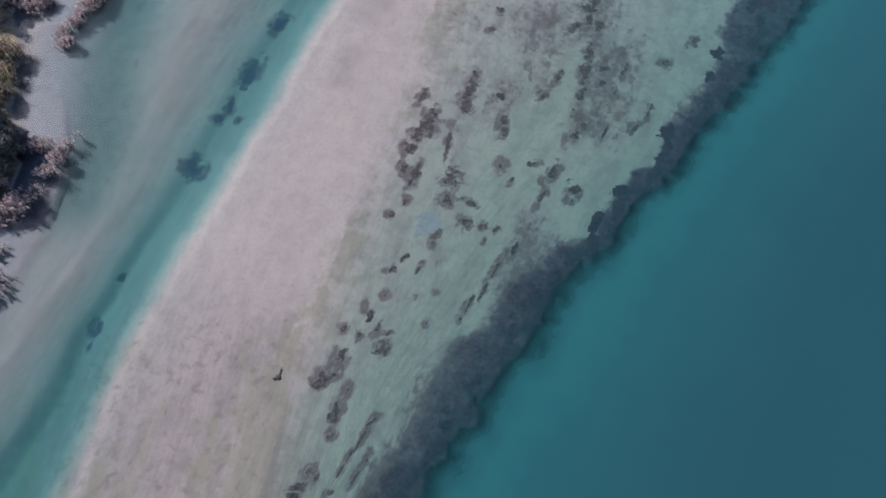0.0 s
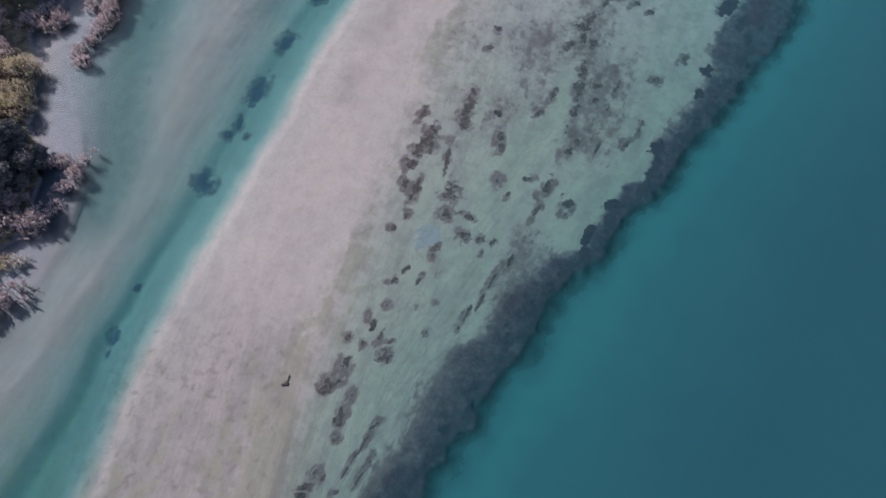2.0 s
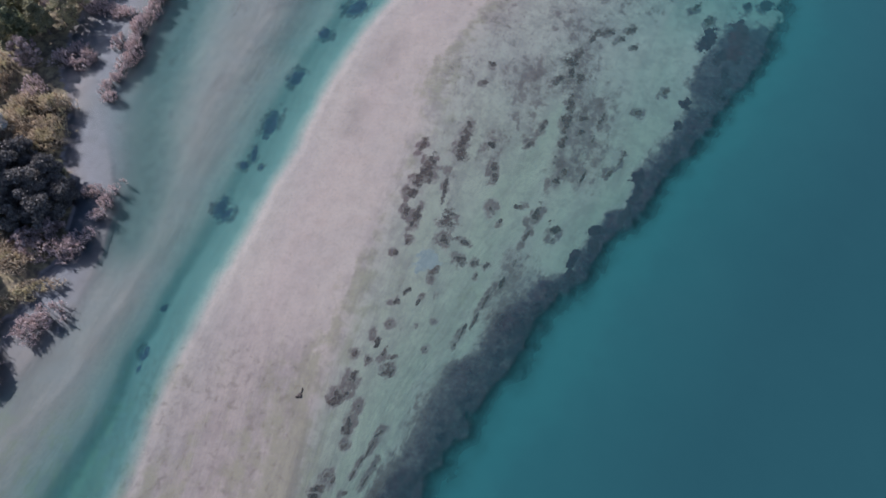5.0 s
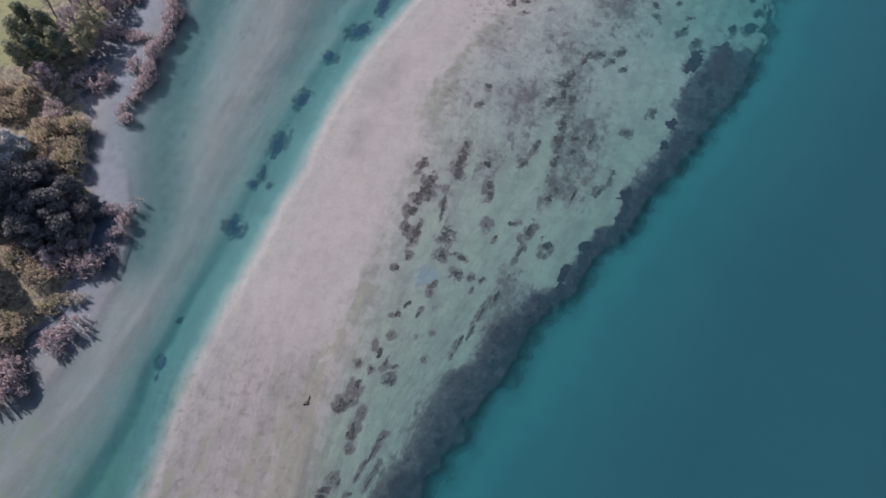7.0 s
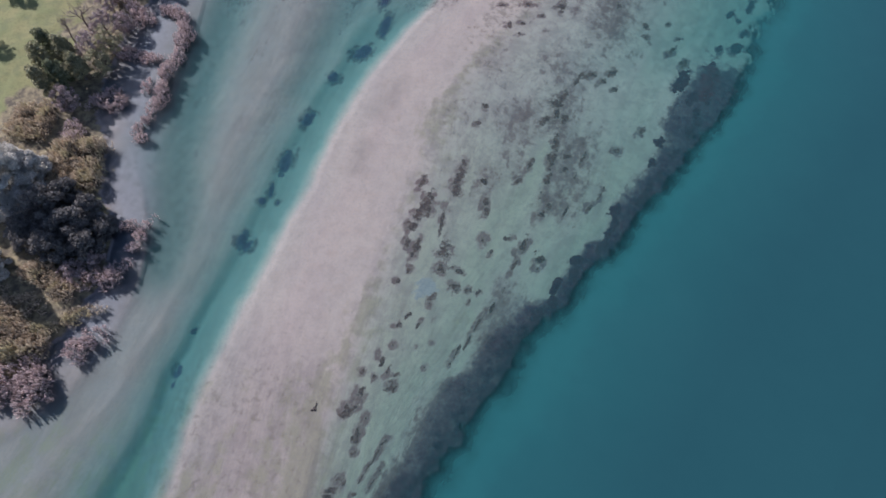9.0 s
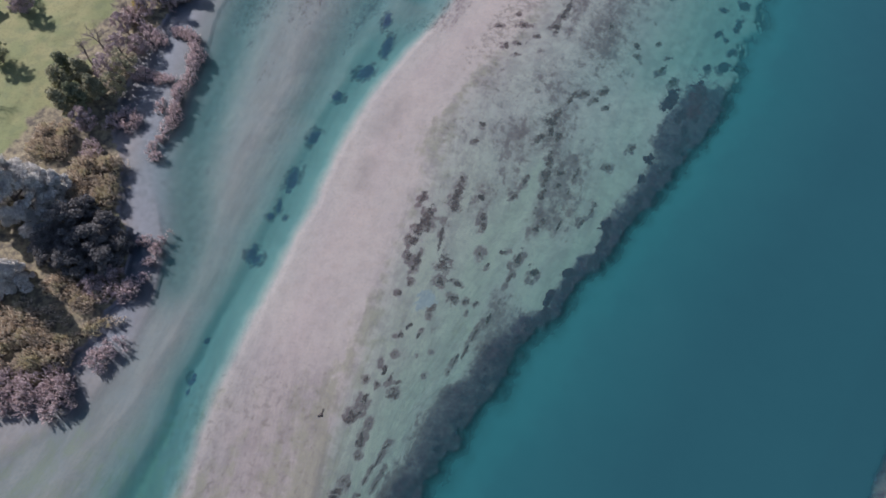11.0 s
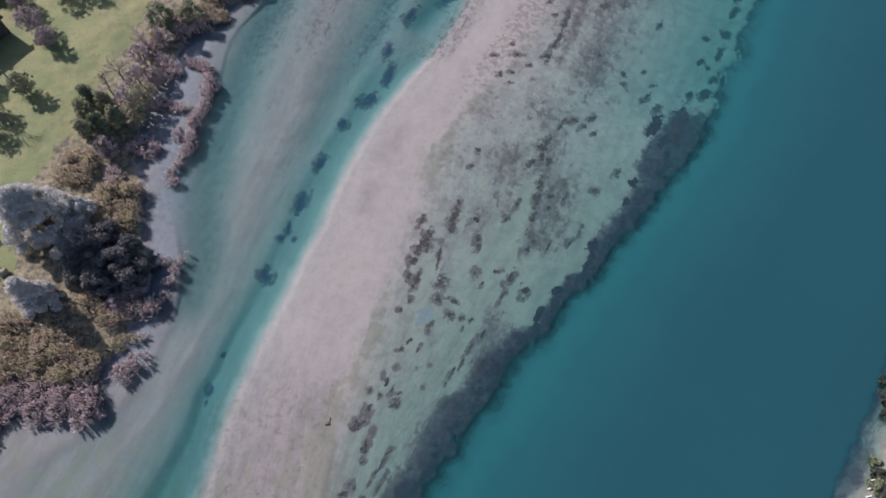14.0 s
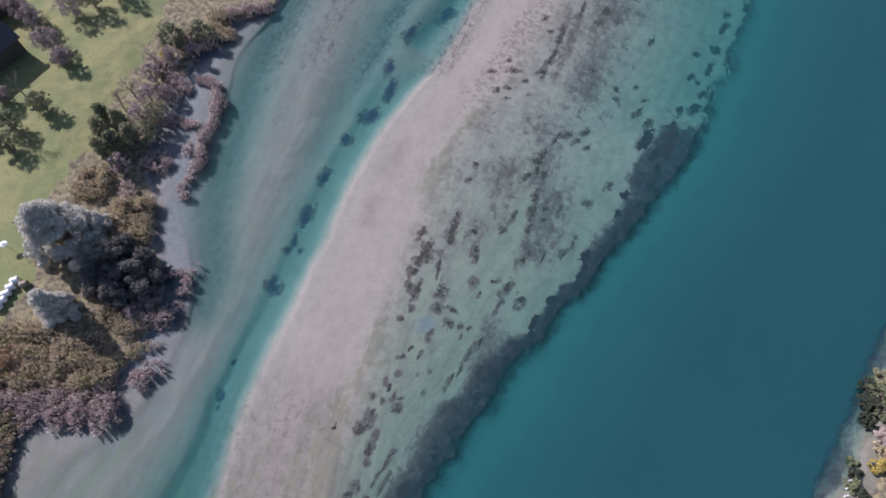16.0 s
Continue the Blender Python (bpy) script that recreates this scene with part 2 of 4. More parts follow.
# darker green leaf for the far shore, with shade put into the colour
SHADE = leaf_material("shaded_green_leaf", (0.085, 0.095, 0.06), (0.03, 0.036, 0.026))
RUST = leaf_material("rust_leaf", (0.50, 0.33, 0.19), (0.22, 0.14, 0.085))
YELLOW = leaf_material("yellow_leaf", (0.62, 0.50, 0.14), (0.36, 0.27, 0.07))
WRAP = rough_material("bale_wrap", (0.78, 0.79, 0.8), (0.86, 0.86, 0.85), 5, 0.35, 0.4)
STRAW = rough_material("grey_bale", (0.20, 0.17, 0.12), (0.33, 0.29, 0.22), 8)
ROOF = rough_material("dark_roof", (0.045, 0.045, 0.055), (0.075, 0.072, 0.08), 3)
STONE = rough_material("pale_stone", (0.30, 0.28, 0.26), (0.42, 0.39, 0.37), 3)
GLASS = rough_material("skylight_glass", (0.05, 0.09, 0.2), (0.07, 0.12, 0.26), 1, 0.1, 0.0)
TIMBER = rough_material("dark_timber", (0.05, 0.04, 0.035), (0.09, 0.075, 0.065), 2.5)

# ---- the lie of the river: lines from far to near as (x, y) ----
SHORE = [(-26, 130), (-30, 110), (-32.5, 98), (-39.5, 84), (-40, 70), (-41, 58), (-44, 47), (-39.5, 37), (-38, 29), (-40, 18), (-45, 10), (-56, 4), (-56, -25)]
CHANNEL = [(-2, 130), (-7.4, 111.7), (-12.3, 95.4), (-14.6, 77.9), (-17.5, 65.2), (-20.8, 56.1), (-23.9, 47.7), (-27.4, 37.8), (-29.6, 27.7), (-32.4, 18.6), (-34.5, 11.9), (-36.6, 6.4), (-38.6, 1.0), (-49, -25)]
BAR_LEFT = [(22, 130), (15.4, 113.0), (8.7, 98.1), (2.3, 83.2), (-6.4, 71.1), (-11.0, 62.8), (-14.9, 51.4), (-18.2, 41.1), (-21.4, 31.8), (-23.9, 24.1), (-26.8, 16.1), (-28.1, 9.5), (-29.5, 1.1), (-34.6, -25)]
BAR_RIGHT = [(44, 130), (34, 113.3), (25.5, 95.0), (16.5, 80.3), (6.2, 67.2), (0.6, 56.7), (-1.9, 44.9), (-5.4, 34.1), (-7.8, 26.2), (-9.2, 19.8), (-11.2, 12.1), (-12.7, 1.1), (-18, -25)]
STREAM = [(29, 130), (21.2, 113.3), (14.0, 95.0), (7.6, 80.3), (2.0, 67.2), (-0.1, 56.7), (-1.9, 44.9), (-5.4, 34.1), (-7.8, 26.2), (-9.2, 19.8), (-11.2, 12.1), (-12.7, 1.1), (-18, -25)]
BANK_TOP = [(66, 130), (62, 112), (58.5, 94.6), (54.4, 86.2), (51.1, 78.3), (48.0, 72.3), (44.4, 66), (40.5, 58.5), (36.8, 53), (33.4, 48.2), (29.2, 41.5), (27.3, 38.6), (23.8, 35.3), (21.1, 32.3), (18.6, 29.3), (17.2, 25.9), (14.9, 23.8), (12.3, 20.6), (10.2, 17.6), (7.2, 15.8), (5.6, 14.2), (4.5, 12.3), (2.6, 10.6), (1.4, 7.3), (0, 4.5), (-1.8, 2.2), (-2.4, 0.8), (-16, -25)]
BANK_FOOT = [(76, 130), (72.5, 112), (70.7, 105.8), (67.7, 98.5), (63.2, 89.8), (59, 81.7), (55.6, 74), (53.2, 66), (50, 61.5), (46, 57.5), (42.3, 53), (38.9, 48.4), (36.5, 45.2), (33.1, 42), (30.7, 38.7), (27.8, 35.5), (23.9, 31.6), (20.9, 28.3), (19.2, 25.2), (17.3, 23.6), (14.7, 21.3), (13.7, 19.5), (12, 16.5), (10.4, 14.2), (9, 12.5), (6.8, 10.7), (5.7, 9.4), (4.6, 7.4), (3.1, 5.4), (1.8, 4), (0.9, 2.2), (-0.1, 0.8), (-14, -25)]
FAR_EDGE = [(165, 130), (91.1, 42.5), (78.9, 29.5), (74.9, 24.5), (72.5, 21.6), (68.3, 16.2), (65.8, 12.7), (62.0, 7.7), (58.7, 3.7), (56.7, 1.3), (40, -25)]
# weed patches: x, y, length, width, angle
CHANNEL_WEED = [(-20.8, 46.9, 8.5, 3.2, 76), (-18.2, 55.4, 6.2, 3.1, 65), (-22.3, 41.9, 4.6, 1.4, 84), (-23.3, 40.1, 1.8, 2.0, 38), (-21.1, 39.9, 1.3, 0.8, 72), (-25.2, 33.6, 5.3, 2.7, 77), (-24.5, 32.9, 3.6, 2.5, 53), (-29.3, 20.5, 1.6, 1.3, 76), (-30.4, 15.2, 2.8, 1.9, 72), (-30.6, 13.5, 1.5, 0.9, 74), (-7.5, 81.7, 7.5, 2.8, 81), (-7.2, 75.8, 10.0, 2.8, 77), (-10.8, 69.2, 7.2, 4.6, 49), (-15.1, 63.7, 3.6, 3.2, 60), (4.5, 98.5, 9.0, 4.5, 62), (-3.5, 92.0, 8.0, 3.0, 65)]
MID_WEED = [(0.8, 40.3, 6.1, 2.6, 82), (-0.1, 43.5, 3.3, 1.4, 67), (-0.7, 38.2, 4.0, 1.7, 78), (-1.4, 36.3, 2.9, 2.3, 68), (-2.0, 33.6, 2.2, 1.5, 82), (-0.9, 32.9, 4.4, 1.9, 79), (-1.8, 29.5, 1.6, 1.2, 55), (-3.2, 27.8, 1.2, 1.2, 24), (5.4, 45.0, 7.7, 1.8, 73), (4.8, 42.5, 2.0, 2.2, 3), (2.8, 37.2, 6.2, 0.9, 82), (3.2, 32.7, 3.6, 2.7, 72), (2.8, 29.8, 2.0, 2.2, 79), (4.1, 30.0, 1.9, 0.9, 18), (5.3, 29.5, 2.1, 1.0, -23), (4.5, 27.2, 2.8, 2.3, 13), (6.3, 26.7, 1.4, 1.4, 60), (7.8, 26.5, 1.9, 0.9, 39), (6.5, 25.1, 1.3, 0.6, 45), (1.4, 25.4, 3.3, 1.3, 63)]
UPPER_WEED = [(9.2, 44.3, 2.1, 1.5, 45), (9.2, 40.6, 3.3, 1.2, 79), (9.3, 39.0, 2.1, 1.2, 79), (8.4, 54.9, 2.1, 1.2, 65), (9.7, 58.4, 1.6, 1.8, 18), (16.0, 46.8, 5.4, 1.3, 66), (14.1, 44.5, 2.4, 1.4, 45), (21.3, 59.6, 2.5, 2.9, 26), (19.5, 56.4, 3.7, 1.7, 46), (22.5, 56.5, 3.5, 1.9, 68), (20.8, 52.1, 5.9, 1.8, 73), (19.7, 48.3, 4.6, 1.8, 72), (18.9, 44.7, 4.5, 1.5, 73), (17.6, 42.1, 2.1, 2.0, 28), (18.8, 40.3, 2.0, 1.3, 60), (17.3, 38.8, 2.5, 1.6, 34), (22.3, 49.3, 2.4, 1.5, 35), (24.7, 49.0, 3.8, 1.0, 60), (21.6, 47.0, 2.1, 1.0, 43), (23.1, 45.3, 3.6, 0.9, 72)]
EDGE_WEED = [(30.4, 50.8, 3.3, 1.8, 47), (34.8, 54.8, 2.9, 1.4, 44), (26.9, 42.9, 3.5, 0.8, 59), (24.8, 40.3, 3.3, 0.9, 43), (14.6, 33.7, 4.6, 1.4, 68), (12.4, 34.9, 2.0, 1.1, 15), (12.9, 32.7, 1.3, 1.0, 63), (9.8, 32.6, 1.6, 0.7, 55), (21.0, 39.4, 3.4, 0.5, 63), (16.2, 32.9, 1.3, 0.9, 32), (16.6, 31.6, 2.1, 1.6, 23), (16.1, 30.1, 1.3, 0.7, 23), (13.1, 30.8, 5.0, 0.7, 59), (11.3, 26.9, 4.0, 0.5, 67), (9.6, 24.2, 3.2, 0.8, 58), (7.8, 22.3, 3.8, 0.5, 60), (6.2, 19.5, 3.0, 0.5, 64), (4.9, 18.3, 3.0, 0.5, 62), (3.9, 16.6, 2.1, 0.8, 59), (8.6, 34.3, 2.2, 1.7, 63)]
LOWER_WEED = [(-1.7, 22.9, 2.0, 0.9, 45), (-2.8, 21.6, 1.5, 0.9, 23), (-0.3, 21.6, 2.9, 0.6, 59), (-3.5, 18.9, 1.4, 1.0, 65), (-5.3, 17.6, 1.7, 0.7, 87), (-4.8, 16.6, 2.1, 1.2, 76), (-7.2, 15.3, 1.4, 1.3, 34), (-5.7, 14.7, 1.3, 0.8, 61), (-4.0, 15.6, 2.4, 0.5, 60), (-2.9, 15.1, 1.1, 0.9, 41), (-3.4, 13.6, 2.1, 1.7, 23), (-7.2, 12.9, 2.1, 1.8, 43), (-8.8, 10.6, 2.5, 1.8, 32), (-7.7, 11.0, 2.0, 0.8, 37), (-6.4, 9.7, 1.5, 0.7, 74), (-7.4, 7.8, 3.0, 1.7, 78), (-7.6, 5.6, 1.2, 1.0, 42), (-9.2, 2.8, 2.2, 1.2, 30), (-9.8, 1.6, 2.3, 1.6, 10), (-8.5, 2.4, 1.3, 0.6, 72)]
FOOT_WEED = [(-10.2, 0.9, 1.8, 0.9, 0), (-4.9, 5.6, 4.2, 0.4, 63), (-4.0, 7.0, 2.0, 0.6, 41), (-5.8, 4.2, 2.7, 0.4, 62), (-4.5, 3.5, 2.2, 0.4, 63), (-6.6, 2.8, 2.6, 0.4, 62), (-5.4, 2.2, 3.1, 0.4, 58), (1.4, 19.5, 0.9, 0.7, 6), (-0.5, 18.5, 0.6, 0.4, 59), (0.7, 16.1, 0.8, 0.5, 45), (-7.3, 1.2, 0.8, 0.7, 14)]
FAR_WEED = [(28.6, 91.2, 11.7, 1.7, 69), (26.2, 85.5, 7.9, 1.6, 63), (24.4, 81.5, 6.2, 1.7, 63), (40.2, 100.3, 5.6, 3.7, 38), (37.9, 96.7, 3.6, 2.4, 37), (42.4, 97.8, 4.3, 1.8, 60), (34.4, 100.0, 10.8, 1.3, 70), (23.5, 81.5, 3.6, 1.2, 10), (14.5, 76.6, 2.0, 2.0, 37), (16.8, 77.2, 1.7, 1.3, 25), (16.1, 74.5, 1.7, 1.4, 28), (18.5, 81.6, 3.6, 1.6, 9), (13.5, 81.1, 3.0, 1.2, 9), (20.4, 79.1, 1.6, 1.1, 38), (17.2, 84.3, 1.3, 1.2, 27), (26.9, 93.1, 2.3, 1.9, 29), (25.9, 97.0, 2.2, 2.0, 47)]
TOP_WEED = [(22.6, 61.0, 7.9, 1.5, 63), (25.7, 65.1, 5.3, 1.1, 53), (27.4, 65.8, 4.8, 1.6, 24), (29.5, 64.5, 3.7, 1.5, 34), (31.4, 66.6, 3.5, 1.9, 44), (21.3, 57.7, 6.4, 1.6, 61), (43.0, 72.6, 4.3, 1.6, 52), (44.9, 69.8, 4.4, 2.2, 57), (44.7, 75.6, 2.0, 1.4, 15), (39.2, 78.3, 1.4, 1.8, 4), (43.4, 79.0, 1.4, 0.8, 45), (31.6, 63.2, 2.1, 1.4, 45), (35.0, 82.7, 3.8, 1.7, 61), (49.1, 92.2, 5.2, 1.5, 58), (38.8, 75.4, 1.9, 1.4, 35)]
SHELF_WEED = [(49.0, 67.2, 10.2, 4.6, 61), (47.2, 63.1, 7.0, 3.6, 57), (52.2, 74.0, 2.5, 1.4, 58), (55.5, 74.4, 4.0, 2.9, 34), (56.4, 82.9, 4.8, 1.4, 50), (57.6, 81.4, 1.7, 1.4, 36), (57.9, 78.3, 4.0, 1.7, 43), (60.9, 85.4, 6.8, 1.6, 60), (63.5, 90.9, 4.1, 2.5, 25), (66.6, 97.3, 5.5, 1.5, 57), (68.3, 101.7, 2.8, 1.4, 42), (58.6, 89.3, 1.8, 1.7, 34), (43.7, 65.7, 8.6, 2.8, 59), (44.8, 62.3, 5.6, 2.8, 57)]
# strips along the current: cover, gain, half width, line
STRIPS = [
    ("murk", 1.0, 3.8, [(-27.0, 112.0), (-32.5, 90.0), (-35.4, 76.0), (-36.6, 65.0), (-36.6, 56.0), (-36.2, 47.0), (-35.6, 41.0), (-34.8, 35.0), (-35.4, 29.0)]),
    ("murk", 0.42, 1.5, [(-10.2, 45.5), (-8.9, 50.0)]),
    ("murk", 0.36, 1.8, [(-7.5, 56.0), (-4.0, 62.5)]),
    ("murk", 0.45, 2.2, [(-12.0, 97.0), (-17.5, 82.0), (-21.0, 70.0)]),
    ("weed", 0.08, 2.2, [(8.5, 49.0), (6.5, 41.0), (5.0, 33.5)]),
    ("weed", 0.10, 1.7, [(17.5, 60.0), (15.6, 52.0), (14.0, 45.5)]),
    ("weed", 0.06, 1.8, [(15.0, 28.5), (10.5, 22.0), (7.0, 17.0)]),
    ("weed", 0.2, 1.6, [(24.5, 52.0), (21.5, 46.0), (19.0, 40.0)]),
    ("mud", 1.0, 3.0, [(-42.0, 93.0), (-44.5, 86.0), (-44.0, 80.0), (-44.8, 74.0), (-46.0, 62.0), (-44.0, 55.0), (-42.5, 49.0), (-42.0, 42.0), (-40.0, 36.0), (-40.0, 30.0), (-42.0, 20.0)]),
    ("scour", 0.8, 0.16, [(-12.6, 11.6), (-12.45, 12.8), (-12.2, 14.2), (-11.6, 15.6)]),
    ("mud", 0.5, 3.0, [(-43.0, 45.0), (-40.5, 39.0)]),
    ("weed", 0.17, 1.2, [(23.2, 60.1), (19.9, 54.4), (16.0, 47.7), (13.0, 42.0)]),
    ("weed", 0.18, 1.0, [(22.7, 56.5), (19.9, 48.7), (17.9, 39.9), (13.8, 33.0), (10.2, 26.5)]),
    ("weed", 0.10, 1.8, [(15.0, 58.0), (10.5, 46.0), (6.0, 34.5)]),
    ("weed", 0.2, 0.9, [(6.0, 47.2), (4.2, 41.2), (3.2, 35.7), (3.5, 31.0)]),
    ("weed", -0.42, 1.5, [(19.0, 51.0), (13.9, 42.4), (7.9, 31.9), (6.0, 23.5), (1.4, 18.5), (-3.1, 11.5), (-5.3, 8.0), (-7.9, 0.7)]),
    ("weed", 0.14, 2.0, [(28.7, 54.8), (23.2, 41.9), (18.2, 33.9), (12.5, 24.7), (8.7, 20.3)]),
    ("weed", 0.2, 0.9, [(34.0, 98.4), (29.8, 87.9), (26.0, 79.0)]),
    ("weed", 0.12, 4.5, [(43.0, 106.0), (37.9, 91.0), (31.0, 77.0), (24.0, 66.0)]),
    ("weed", -0.26, 2.8, [(60.0, 97.0), (45.8, 78.2), (34.3, 59.2)]),
    ("weed", 0.22, 2.8, [(-15.5, 110.0), (-19.6, 97.5), (-26.1, 73.1), (-30.0, 57.3), (-32.5, 47.0)]),
    ("weed", 0.55, 2.6, [(50.5, 67.5), (44.0, 61.0), (40.5, 55.5)]),
    ("weed", 0.08, 3.8, [(-28.0, 112.0), (-30.6, 96.0), (-33.7, 78.8), (-35.5, 61.0), (-36.5, 49.0)]),
    ("weed", 0.22, 2.4, [(-1.0, 110.0), (-7.6, 95.5), (-14.9, 75.8), (-20.0, 60.0)]),
    ("mottle", 0.5, 3.0, [(-12.0, 96.1), (-20.0, 75.6), (-25.9, 53.6)]),
    ("fall", 0.5, 4.0, [(-27.0, 112.0), (-32.0, 90.0), (-34.8, 76.0), (-36.0, 65.0), (-36.0, 56.0), (-35.8, 47.0), (-35.2, 41.0), (-34.4, 35.0), (-35.0, 29.0)]),
    ("fall", 0.25, 2.6, [(-1.0, 110.0), (-7.6, 95.5), (-14.9, 75.8), (-20.0, 60.0)]),
    ("fall", 0.75, 2.6, [(10.0, 110.0), (4.4, 98.5), (-1.5, 89.0)]),
]
LAND = [(-26, 130), (-30.3, 110.4), (-32.4, 97.8), (-36, 95.5), (-41, 91), (-45, 88.8), (-46, 84), (-46.8, 79.5), (-48, 77.5), (-49.2, 73), (-50.6, 69), (-50.2, 65), (-50.6, 61), (-50.6, 57), (-49.6, 53.5), (-48.8, 50.5), (-46.8, 46.5),
        (-45.2, 41), (-44.6, 38), (-43.4, 34.5), (-42.4, 30), (-42.0, 26.5), (-43.2, 24), (-45, 20.0), (-46.5, 15.5), (-50.4, 12.0), (-57.5, 13.0), (-59.5, 10.5), (-58.5, 4), (-58.5, -25)]


MEADOW_EDGE = [(-52, 130), (-54, 100), (-56, 85), (-58.5, 72), (-59.5, 60), (-63, 52), (-66, 47), (-64, 40), (-61, 33), (-63, 28), (-68, 23), (-80, 18), (-95, -25)]


def lattice(i, j, seed):
    h = (i * 374761393 + j * 668265263 + seed * 974634777) & 0xFFFFFFFF
    h = ((h ^ (h >> 13)) * 1274126177) & 0xFFFFFFFF
    return ((h ^ (h >> 16)) & 0xFFFF) / 32767.5 - 1


def rumple(x, y, seed=0, octaves=4, gain=0.5):
    """Smooth noise over the plan, about -1 to 1."""
    total, size = 0, 1.0
    for o in range(octaves):
        i, j = np.floor(x).astype(np.int64), np.floor(y).astype(np.int64)
        u, v = x - i, y - j
        u, v = u * u * (3 - 2 * u), v * v * (3 - 2 * v)
        a, b = lattice(i, j, seed + o), lattice(i + 1, j, seed + o)
        c, d = lattice(i, j + 1, seed + o), lattice(i + 1, j + 1, seed + o)
        total = total + size * (a * (1 - u) * (1 - v) + b * u * (1 - v) + c * (1 - u) * v + d * u * v)
        x, y, size = x * 2.03 + 17.1, y * 2.03 - 9.3, size * gain
    return total


def line(knots, soft=5.0):
    """x as a smooth function of y along a line of the plan."""
    pts = np.array(sorted((b, a) for a, b in knots))
    dense = np.arange(-40, 146, 0.5)
    xs = np.interp(dense, pts[:, 0], pts[:, 1])
    kernel = np.hanning(int(soft * 4) + 3)
    pad = len(kernel) // 2
    slope0, slope1 = xs[1] - xs[0], xs[-1] - xs[-2]
    wide = np.concatenate([xs[0] - slope0 * np.arange(pad, 0, -1), xs, xs[-1] + slope1 * np.arange(1, pad + 1)])
    xs = np.convolve(wide, kernel / kernel.sum(), "valid")[: len(dense)]
    return lambda y: np.interp(y, dense, xs)


LINES = [line(k) for k in (SHORE, CHANNEL, BAR_LEFT, BAR_RIGHT, BANK_TOP, BANK_FOOT, FAR_EDGE)]


MEADOW = line(MEADOW_EDGE, 3.0)
THREAD = line(STREAM, 9.0)


def inside(x, y, knots):
    """Signed distance to the land's edge, positive on the land, which lies to the left of the line."""
    best, sign = np.full(np.shape(x), 1e9), np.zeros(np.shape(x))
    pts = [(knots[0][0], 4000.0)] + list(knots) + [(knots[-1][0], -4000.0)]
    for (ax, ay), (bx, by) in zip(pts, pts[1:]):
        dx, dy = bx - ax, by - ay
        s = np.clip(((x - ax) * dx + (y - ay) * dy) / (dx * dx + dy * dy), 0, 1)
        best = np.minimum(best, np.hypot(x - ax - s * dx, y - ay - s * dy))
        crosses = (ay > y) != (by > y)
        sign = sign + crosses * (x < ax + (y - ay) * dx / (dy if abs(dy) > 1e-9 else 1e-9))
    return np.where(sign % 2 == 1, best, -best)


def smooth(x):
    x = np.clip(x, 0, 1)
    return x * x * (3 - 2 * x)


